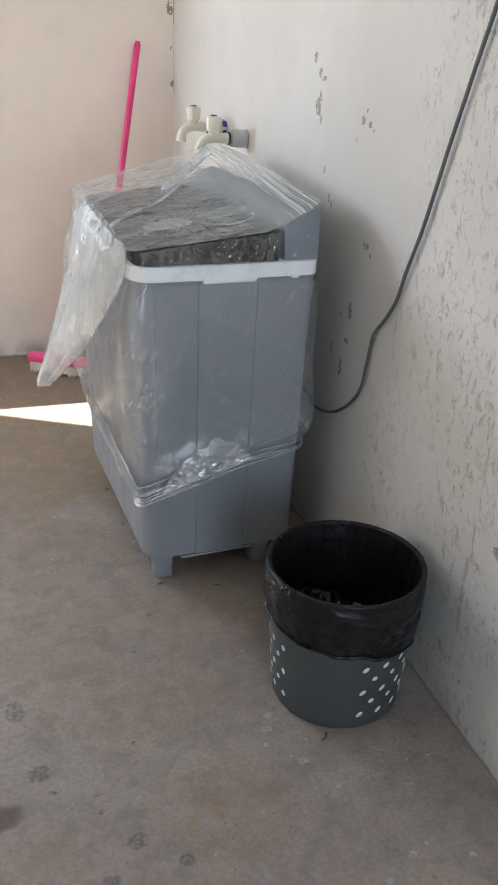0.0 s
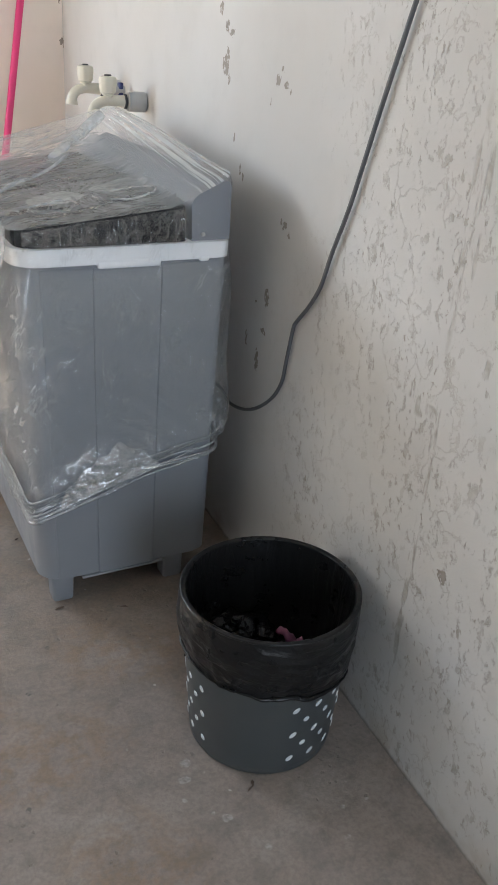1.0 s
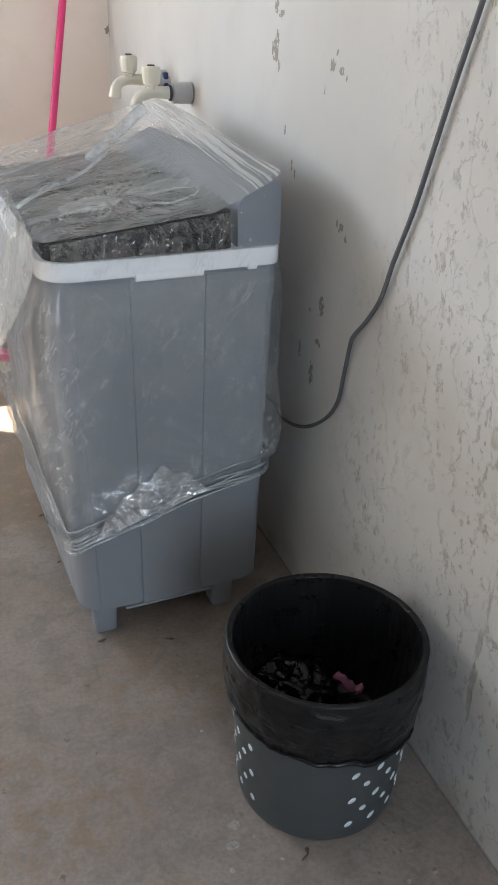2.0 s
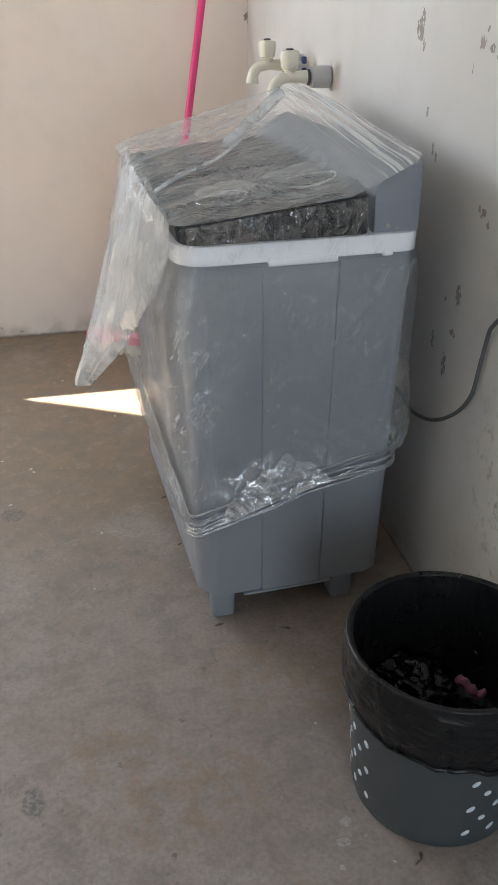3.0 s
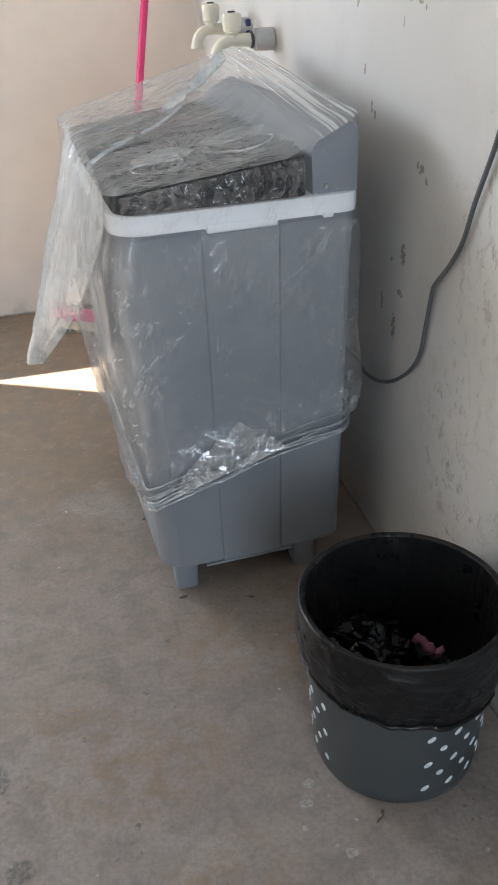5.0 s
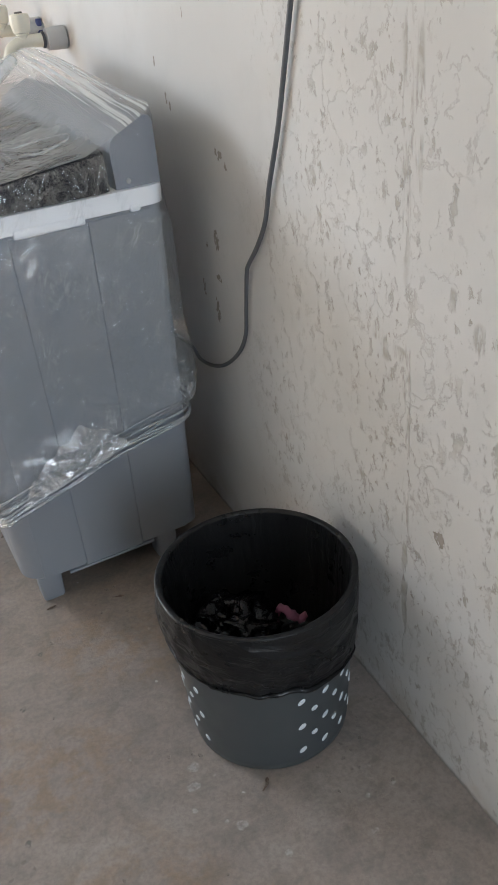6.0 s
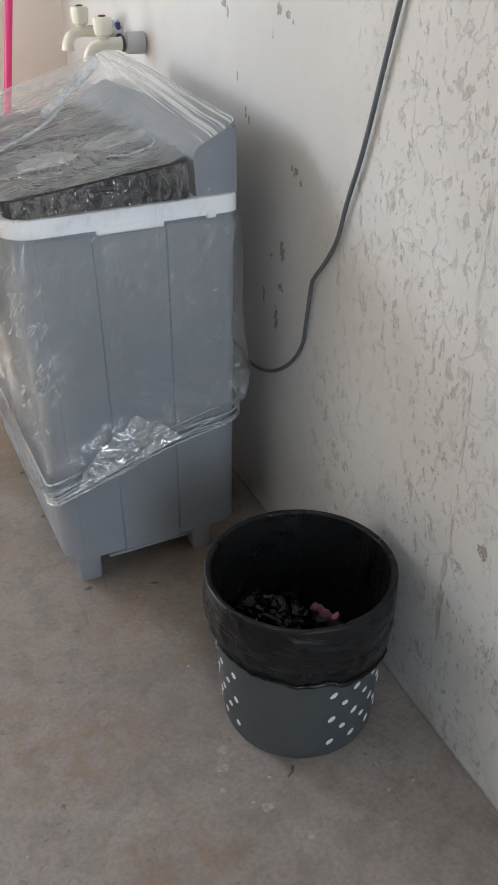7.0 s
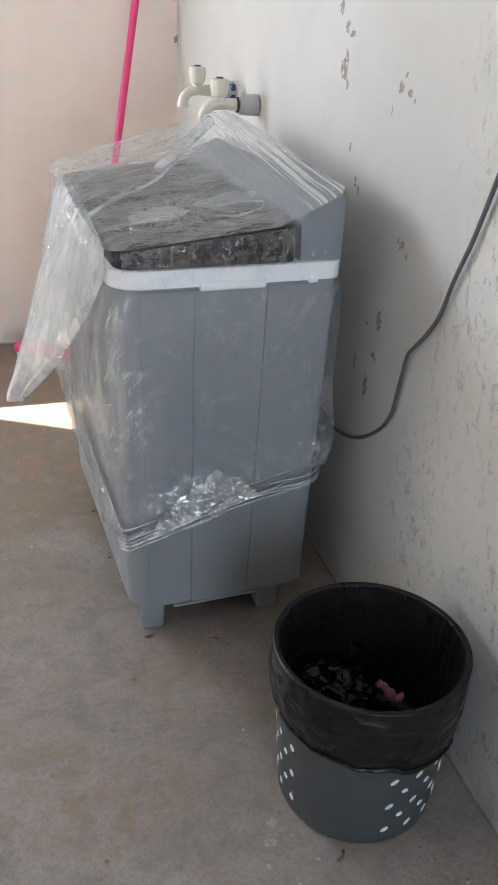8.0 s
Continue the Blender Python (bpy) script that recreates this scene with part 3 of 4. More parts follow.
wall_with_opening("wall_south", (XL, YF - 0.15, 0.0), (0.0, YF, ZC), 0, -1.0, -0.1, 0.0, 2.25, M_PLAIN_WALL, "plain painted wall with a wide gateway")
slab("ceiling", (XL - TH, YF - 0.15, ZC), (TH, YB + TH, ZC + 0.12), M_CEIL, "plain pale plaster ceiling", "ceiling")

# ---- washing machine ----
WASHER = Matrix.Translation((-0.3115, 2.024, 0)) @ pose(0, 0, 0, 0, 0, 2.6)
LEN = 0.735
Z0, Z1 = 0.066, 0.768


def outline(z, grow=0.0, r=0.046, n=8):
    """The cabinet's outline at the height z: it tapers towards the floor."""
    k = (Z1 - z) / (Z1 - Z0)
    return rounded(-0.208 + 0.021 * k - grow, 0.217 - 0.015 * k + grow, 0.016 * k - grow, LEN - 0.016 * k + grow, r + grow, n, 0.024 + grow)


def near_face(z):
    return 0.016 * (Z1 - z) / (Z1 - Z0)


def lid_height(u):
    return 0.8400 + (u + 0.2) / 0.32 * 0.034


def washing_machine():
    top = thing("washing_machine", "blue-grey twin-tub washing machine with black lids standing by the wall", "washing machine", WASHER)
    bm = bmesh.new()
    levels = [(Z0, -0.006), (Z0 + 0.006, 0.0), (0.25, 0), (0.5, 0), (Z1, 0), (Z1 + 0.036, -0.002)]
    rings_to(bm, [[(u, v, z) for u, v, *_ in outline(z, g)] for z, g in levels], True, True)
    part("cabinet", bm, M_GREY, top)

    def face_plate(name, u0, u1, z0, z1, proud, label=""):
        b = bmesh.new()
        pts = []
        for z in (z0, z1):
            k = (Z1 - z) / (Z1 - Z0)
            sq = 1 - 0.10 * k
            pts.append([(u0 * sq, near_face(z) + 0.004, z), (u1 * sq, near_face(z) + 0.004, z), (u1 * sq, near_face(z) - proud, z), (u0 * sq, near_face(z) - proud, z)])
        rings_to(b, pts, True, True)
        bmesh.ops.bevel(b, geom=b.edges[:], offset=min(0.0012, proud * 0.45), segments=2, affect="EDGES")
        return part(name, b, M_GREY, top, label)

    face_plate("corner_panel", -0.166, -0.0680, 0.069, 0.7665, 0.0028)
    face_plate("side_panel", -0.0650, 0.0735, 0.066, 0.7665, 0.0032, "flat grey cover panel")
    face_plate("corner_panel", 0.0742, 0.190, 0.069, 0.7665, 0.0030)
    b = bmesh.new()
    box(b, (-0.098, 0.010, 0.0610), (0.092, 0.05, 0.0665), 0.0015)
    part("bottom_lip", b, M_GREY, top)
    # dark block added under the cabinet, set back, to deepen the shade between the feet
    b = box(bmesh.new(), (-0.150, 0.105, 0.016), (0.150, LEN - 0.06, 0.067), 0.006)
    part("underside_shade", b, M_DARK, top, "dark block added to shade the gap between the feet")
    # white band round the rim, with its tabs
    bm = bmesh.new()
    rings_to(bm, [[(u, v, z) for u, v, *_ in rounded(-0.208 - g, 0.217 + g, -g, LEN + g, 0.050 + g, 8, 0.024 + g)] for z, g in
                  ((0.7710, 0.001), (0.7725, 0.0050), (0.800, 0.0060), (0.8045, 0.0050), (0.806, 0.0))], True, True)
    part("rim_band", bm, M_TRIM, top, "white plastic rim band")
    for u0, u1, z0 in ((-0.056, 0.070, 0.7630), (0.152, 0.172, 0.7660)):
        b = box(bmesh.new(), (u0, -0.0068, z0), (u1, 0.006, 0.7800), 0.0040, 3)
        part("band_tab", b, M_TRIM, top)
    # two black lids
    for v0, v1 in ((-0.001, 0.352), (0.362, LEN - 0.006)):
        b = bmesh.new()
        prof = ((0.8062, 0.0), (0.825, -0.0005), (0.8435, -0.002), (0.8485, -0.0045), (0.8510, -0.009), (0.8515, -0.02))
        rings_to(b, [[(u, v, z + (lid_height(u) - 0.8515) * (z > 0.83)) for u, v, *_ in rounded(-0.203 - g, 0.130 + g, v0 - g, v1 + g, 0.040, 6, 0.022)] for z, g in prof], True, True)
        part("lid", b, M_LID, top, "black glossy plastic lid")
    # control panel along the rear
    b = bmesh.new()
    prof = ((0.136, 0.8062), (0.1345, 0.872), (0.138, 0.884), (0.146, 0.893), (0.202, 0.919), (0.212, 0.917), (0.217, 0.908), (0.217, 0.8062))
    rings_to(b, [[(u, v, z) for u, z in prof] for v in (0.002, 0.012, LEN - 0.012, LEN - 0.002)], True, True)
    part("control_panel", b, M_PANEL, top, "sloping blue-grey control panel")
    b = lathe(bmesh.new(), ((0.0045, 0), (0.0045, 0.0015), (0.003, 0.003), (0.0005, 0.0032)), 14, True, True, (0.160, 0.0025, 0.818), pose(0, 0, 0, 90))
    part("screw", b, M_STEEL, top, "small steel screw")
    for u, v in ((-0.137, 0.053), (0.125, 0.051), (-0.137, LEN - 0.053), (0.125, LEN - 0.053)):
        b = bmesh.new()
        rings_to(b, [[(u + x, v + y, z) for x, y, *_ in rounded(-w, w, -w, w, 0.007, 3)] for z, w in ((0, 0.0215), (0.003, 0.0230), (0.05, 0.0245), (0.075, 0.0255))], True, True)
        part("foot", b, M_GREY, top)
    return top


washing_machine()


# ---- clear plastic wrap over the machine ----
def crumple(p, scale, k=0.0):
    """Sharp-ridged creases, about -1 to 1."""
    q = Vector(p) * scale + Vector((k, k * 1.7, -k))
    return 1 - 3.2 * abs(noise.noise(q)) + 0.6 * (0.5 - abs(noise.noise(q * 2.3)))


def top_height(u, v):
    """The height of the sheet over the lids and the control panel."""
    near = max(lid_height(min(u, 0.14)) + 0.003, 0.8585 + max(0.0, (u - 0.058) / 0.156) * 0.0705 if u > 0.09 else 0.0)
    taut = 0.864 + (u + 0.222) / 0.44 * 0.123
    w = max(0.0, min(1.0, v / LEN)) ** 1.35
    return max(near, near * (1 - w) + taut * w + 0.010 * math.sin(math.pi * w) * max(0.0, (u - 0.02) / 0.2))


def side_line(v0, v1, u0, u1, r, n_long, n_wide, n_corner):
    """Points of a rounded rectangle, dense along its sides, with outward ways."""
    out = []
    for a, b, c, d, n, ang in ((u0 + r, v0, u1 - r, v0, n_wide, 270), (u1, v0 + r, u1, v1 - r, n_long, 0), (u1 - r, v1, u0 + r, v1, n_wide, 90), (u0, v1 - r, u0, v0 + r, n_long, 180)):
        for i in range(n):
            t = i / n
            out.append((a + (c - a) * t, b + (d - b) * t, math.cos(radians(ang)), math.sin(radians(ang))))
        cu, cv = c - r * math.cos(radians(ang)), d - r * math.sin(radians(ang))
        for i in range(n_corner):
            q = radians(ang + 90 * i / n_corner)
            out.append((cu + r * math.cos(q), cv + r * math.sin(q), math.cos(q), math.sin(q)))
    return out


def slant_creases(s, z, degrees, scale, high, seed):
    """Sharp creases along one slant, in scattered patches."""
    a = radians(degrees)
    x, y = s * math.cos(a) + z * math.sin(a), -s * math.sin(a) + z * math.cos(a)
    patch = max(0.0, min(1.0, 0.45 + 2.2 * noise.noise(Vector((s * 7 + seed, z * 7, seed * 1.3)))))
    ridge = 1 - 3.0 * abs(noise.noise(Vector((x * scale * 0.30, y * scale, seed)))) ** 0.8
    return high * ridge * patch


def bell(x, m, w):
    return math.exp(-((x - m) / w) ** 2)


def plastic_wrap():
    top = thing("plastic_wrap", "crumpled clear plastic sheet pulled over the washing machine", "plastic cover", WASHER)
    line = side_line(-0.006, LEN + 0.006, -0.2145, 0.2235, 0.038, 150, 190, 11)

    def hem(u, v):
        near_z = 0.258 + (u + 0.19) / 0.38 * 0.105 + 0.008 * math.sin((u + 0.2) * 9)
        far = max(0.0, min(1.0, v / LEN))
        return near_z + far * (0.045 if u < 0 else 0.06)

    rows = 190
    rings = []
    for j in range(rows + 1):
        t = j / rows
        ring = []
        for u, v, nu, nv in line:
            zb, zt = hem(u, v), top_height(u, v) - 0.004
            z = zb + (zt - zb) * t
            near, right, left = max(0.0, -nv), max(0.0, nu), max(0.0, -nu)
            k = max(0.0, (Z1 - z) / (Z1 - Z0))
            below = min(1.0, max(0.0, (0.80 - z) / 0.10))
            belly = math.sin(math.pi * t) ** 0.8
            slack = near * (0.004 * belly + 0.025 * bell(t, 0.050, 0.095) * (0.40 + 0.60 * bell(u, -0.01, 0.11)))
            slack += right * (0.005 * belly + 0.018 * bell(t, 0.16, 0.13))
            slack += left * (0.030 * belly + 0.012 * bell(t, 0.12, 0.1))
            p = Vector((u - nu * (0.021 if nu < 0 else 0.015) * k, v - nv * 0.016 * k, z))
            q = Vector((u, v, z))
            run = u * abs(nv) + v * abs(nu)
            w = 0.0036 * noise.noise(Vector((u * 10, v * 10, z * 2.5)))
            w += slant_creases(run, z, 38, 15, 0.0030, 1) + slant_creases(run, z, -28, 22, 0.0018, 5)
            w *= (0.30 + 0.70 * below) * (0.35 + 0.65 * min(1, t * 12)) * (1.0 + 2.2 * bell(t, 0.08, 0.09))
            if z > 0.800:
                w += near * 0.0016 * crumple((u * 1.3 + z, v, z * 0.55), 32, 3)
            off = max(0.0030, 0.0055 * below + 0.003 + slack * below + w)
            if t < 0.03:
                off = min(off, 0.006)
            ring.append(p + Vector((nu, nv, 0)) * (off - near * 0.011 * max(0.0, (t - 0.975) / 0.025)))
        rings.append(ring)
    bm = bmesh.new()
    rings_to(bm, rings)
    part("side_sheet", bm, M_FILM, top, "clear crinkled polythene hanging round the machine")

    # a doubled, crushed pocket of film above the hem, overlaid to carry the sky's bright reflection
    bm = bmesh.new()
    nu_, nz_ = 84, 30
    grid = []
    for j in range(nz_ + 1):
        t = j / nz_
        row = []
        for i in range(nu_ + 1):
            s = i / nu_
            u = -0.160 + 0.235 * s
            tall = 0.020 + 0.046 * math.sin(math.pi * min(1.0, s * 1.01)) ** 0.6 * (0.62 + 0.52 * bell(s, 0.60, 0.22)) + 0.016 * noise.noise(Vector((s * 9, 3, 1)))
            tall *= min(1.0, 8 * s, 6 * (1 - s)) + 0.02
            z = hem(u, 0) + 0.004 + tall * t
            crush = 0.002 * crumple((u * 0.8 + z * 0.9, 0, z * 1.2 - 0.4 * u), 18, 4) + slant_creases(u, z, 24, 40, 0.0040, 3) + slant_creases(u, z, -40, 50, 0.0026, 11)
            smooth_bit = 1 - 0.75 * bell(s, 0.80, 0.12) * bell(t, 0.35, 0.4)
            out = 0.0435 - tall * t * 0.42 + crush * smooth_bit * min(1, 5 * t, 6 * (1 - t) + 0.2)
            row.append(Vector((u, near_face(z) - out, z)))
        grid.append(row)
    rings_to(bm, grid, loop=False)
    part("crushed_fold", bm, M_FILM_CRUSH, top, "shiny crushed double fold of plastic")

    # the sheet crushed against the near lid's edge
    bm = bmesh.new()
    grid = []
    for j in range(23):
        t = j / 22
        row = []
        for i in range(171):
            u = -0.197 + 0.317 * i / 170
            z = 0.8075 + (lid_height(u) - 0.8095) * t
            crush = slant_creases(u, z, 62, 44, 0.0026, 2) + slant_creases(u, z, -48, 50, 0.0022, 7)
            out = 0.0175 - 0.007 * t + crush * min(1.0, 5 * t + 0.3, 5 * (1 - t) + 0.1)
            row.append(Vector((u, -max(0.010 - 0.002 * t, out), z)))
        grid.append(row)
    rings_to(bm, grid, loop=False)
    part("crushed_edge", bm, M_FILM_EDGE, top, "crumpled shiny plastic along the lid")

    # the top sheet, taut from the ridge of the control panel to the lids
    knot = Vector((-0.060, 0.100))
    nu_, nv_ = 120, 170
    grid = []
    for i in range(nv_ + 1):
        v = 0.0015 + (LEN + 0.006) * i / nv_
        inset = 0.0
        for d in (v - 0.0015, LEN + 0.0075 - v):
            if d < 0.036:
                inset = max(inset, 0.036 - math.sqrt(max(0.0, 0.036 ** 2 - (0.036 - d) ** 2)))
        row = []
        for j in range(nu_ + 1):
            u = (-0.2165 + inset) + (0.442 - 2 * inset) * j / nu_
            edge = min(1.0, min(i, nv_ - i, j, nu_ - j) / 8)
            q = Vector((u, v)) - knot
            r, ang = q.length, math.atan2(q.y, q.x)
            star = 0.0032 * (1 - abs(math.sin(ang * 5.5 + 2.5 * noise.noise(Vector((u * 9, v * 9, 0))))) * 2) * bell(r, 0.05, 0.07) * 0.6
            # long creases that run across the lids
            slope = (u + 0.23) * 0.94 + 0.22
            crease = 0.007 * bell(v - slope, 0.0, 0.010) * (u < 0.02) + 0.005 * bell(v - slope * 0.55 - 0.32, 0, 0.012) * (u < 0.1)
            fold = 0.0026 * crumple((u * 0.55 + 0.3 * v, v * 2.0 - 0.55 * u, 0.3), 8, 2) + 0.0016 * crumple((u * 0.6, v * 2.6 - u, 0), 26, 7)
            ten = max(0.0, min(1.0, (u - 0.10) / 0.04))
            pull = ten * (0.0030 * noise.noise(Vector((u * 70, v * 1.6, 5))) + 0.0016 * noise.noise(Vector((u * 160, v * 2.4, 8))))
            drop = 0.004 * (1 - edge) ** 2
            z = top_height(u, v) + max(-0.003, (star + crease + fold) * edge * (1 - 0.85 * ten)) + pull * edge - drop
            row.append(Vector((u, v, z)))
        grid.append(row)
    bm = bmesh.new()
    rings_to(bm, grid, loop=False)
    part("top_sheet", bm, M_FILM_TOP, top, "clear polythene stretched over the lids")
    # knotted gathers of the sheet on the near lid
    for cu, cv, a, b, turn in ((-0.108, 0.105, 0.046, 0.040, 0.3), (0.042, 0.125, 0.062, 0.036, -0.2)):
        pts = []
        for q in np.linspace(0, 2 * math.pi, 44, endpoint=False):
            x, y = a * math.cos(q), b * math.sin(q) * (1 + 0.15 * math.sin(3 * q))
            u, v = cu + x * math.cos(turn) - y * math.sin(turn), cv + x * math.sin(turn) + y * math.cos(turn)
            pts.append(Vector((u, v, top_height(u, v) + 0.002 + 0.002 * noise.noise(Vector((u * 40, v * 40, 0))))))
        part("gathered_fold", tube(bmesh.new(), pts, 0.0024, 7, True), M_FILM_THICK, top)
    # a rolled-up fold that runs from the lids up to the ridge
    pts = []
    for q in np.linspace(0, 1, 40):
        u, v = -0.014 + 0.176 * q, 0.452 + 0.20 * q + 0.01 * math.sin(q * 3)
        pts.append(Vector((u, v, top_height(u, v) + 0.002 + 0.002 * noise.noise(Vector((q * 9, 2, 1))))))
    part("rolled_fold", tube(bmesh.new(), pts, lambda q: 0.0115 + 0.002 * math.sin(q * 2.6) + 0.0012 * noise.noise(Vector((q * 22, 0, 3))), 12), M_FILM_FOLD, top, "rolled-up fold of milky plastic")
    pts = []
    for q in np.linspace(0, 1, 50):
        u, v = -0.206 + 0.231 * q, 0.225 + 0.225 * q + 0.012 * math.sin(q * 7)
        pts.append(Vector((u, v, top_height(u, v) + 0.004 + 0.002 * noise.noise(Vector((q * 12, 5, 1))))))
    part("rolled_fold", tube(bmesh.new(), pts, lambda q: 0.0036 + 0.0016 * noise.noise(Vector((q * 16, 7, 3))), 9), M_FILM_FOLD, top)
    # gathered, rolled hem
    for dz, rad, ph in ((0.0, 0.0026, 0), (-0.007, 0.0022, 2), (-0.014, 0.0028, 4), (-0.020, 0.0020, 6), (-0.027, 0.0026, 9), (0.010, 0.0018, 8), (0.020, 0.0016, 11)):
        pts = []
        for (u, v, nu, nv), p in zip(line[::2], rings[0][::2]):
            wob = 0.009 * noise.noise(Vector((u * 8 + ph, v * 8, ph)))
            pts.append(p + Vector((nu * 0.001, nv * 0.001, dz + wob)))
        part("rolled_hem", tube(bmesh.new(), pts, lambda q: rad * (1.8 if q > 0.70 else 1.0), 8, True), M_FILM_THICK, top, "tightly gathered plastic hem")
    return top


plastic_wrap()


def wrap_flap():
    """The loose end of the sheet, a double flap that hangs from the edge of the lids."""
    outer = smooth_path([(-0.541, 2.68, 0.870), (-0.572, 2.62, 0.767), (-0.590, 2.58, 0.689), (-0.634, 2.5, 0.559), (-0.672, 2.45, 0.487), (-0.706, 2.40, 0.427)], 8)
    inner = smooth_path([(-0.530, 2.03, 0.842), (-0.534, 2.05, 0.777), (-0.556, 2.12, 0.693), (-0.578, 2.18, 0.626), (-0.609, 2.25, 0.545), (-0.672, 2.36, 0.430)], 8)
    bm = bmesh.new()
    n = 34
    for layer in (0, 1):
        rows = []
        for i, (a, b) in enumerate(zip(outer, inner)):
            t = i / (len(outer) - 1)
            row = []
            for j in range(n + 1):
                s = j / n
                p = a.lerp(b, s)
                if i == len(outer) - 1:
                    p.z -= 0.012 * math.sin(math.pi * s)
                belly = math.sin(math.pi * s) * (0.012 + 0.030 * t * (1 - t) * 4) * (1 if layer else -0.5)
                w = 0.010 * noise.noise(Vector((s * 5, t * 1.5, 2 + layer))) + 0.004 * crumple((s * 0.9, t * 0.35, layer), 6) + 0.0018 * crumple((s * 0.6, t * 0.5, layer), 22)
                row.append(p + Vector((-0.92, -0.1, 0.1)) * (belly + w * min(1, 3 * t) * (0.3 + math.sin(math.pi * s))))
            rows.append(row)
        rings_to(bm, rows, loop=False)
    ob = mesh_object("wrap_flap", bm, M_FILM_FLAP)
    return ob


flap = wrap_flap()
flap.name = "loose_flap"
wrap = bpy.data.objects["plastic_wrap"]
flap.parent = wrap
flap.matrix_parent_inverse = WASHER.inverted()
tagged(flap, "loose hanging end of the plastic sheet")

# ---- waste bin with its liner ----
BIN = Matrix.Translation((-0.189, 1.559, 0))
BH, BR, BR0 = 0.312, 0.155, 0.1335


def bin_radius(z):
    return BR0 + (BR - BR0) * z / BH


def waste_bin():
    top = thing("waste_bin", "round dark slate plastic waste bin with pale dots", "waste bin", BIN)
    prof = [(0.0, 0.0), (BR0 - 0.010, 0.0), (BR0 - 0.003, 0.002), (BR0, 0.007)] + [(bin_radius(z), z) for z in np.linspace(0.02, BH - 0.012, 8)]
    prof += [(BR + 0.001, BH - 0.010), (BR + 0.0015, BH - 0.004), (BR, BH), (BR - 0.003, BH - 0.003)]
    prof += [(bin_radius(z) - 0.003, z) for z in np.linspace(BH - 0.02, 0.01, 6)] + [(0.0, 0.006)]
    part("shell", lathe(bmesh.new(), prof[1:-1], 72, True, True), M_BIN, top)

    def dot(angle, z, long, wide, lean):
        b = bmesh.new()
        a = radians(angle)
        r = bin_radius(z) + 0.0004
        out, side, up = Vector((math.cos(a), math.sin(a), 0)), Vector((-math.sin(a), math.cos(a), 0)), Vector((0, 0, 1))
        rows = []
        for k, lift in ((1.0, -0.0012), (1.0, 0.0004), (0.8, 0.0009)):
            row = []
            for q in np.linspace(0, 2 * math.pi, 14, endpoint=False):
                x, y = long * k * math.cos(q), wide * k * math.sin(q)
                x, y = x * math.cos(lean) - y * math.sin(lean), x * math.sin(lean) + y * math.cos(lean)
                da = x / r
                row.append((out * math.cos(da) + side * math.sin(da)) * (r + lift + (BR - BR0) * y / BH) + up * (z + y))
            rows.append(row)
        rings_to(b, rows, False, True)
        part("dot", b, M_DOT, top)

    for start, step in ((-93.0, 9.0), (195.7, -8.0)):
        for k in range(12):
            if k % 2 == 0:
                for z in (0.040, 0.098, 0.157):
                    dot(start + step * k, z, 0.0078 if step > 0 else 0.0064, 0.0046, 0.72 if step > 0 else 2.1)
            else:
                for z in (0.072, 0.130):
                    dot(start + step * k, z, 0.0060, 0.0052, 0.3)
    return top


waste_bin()


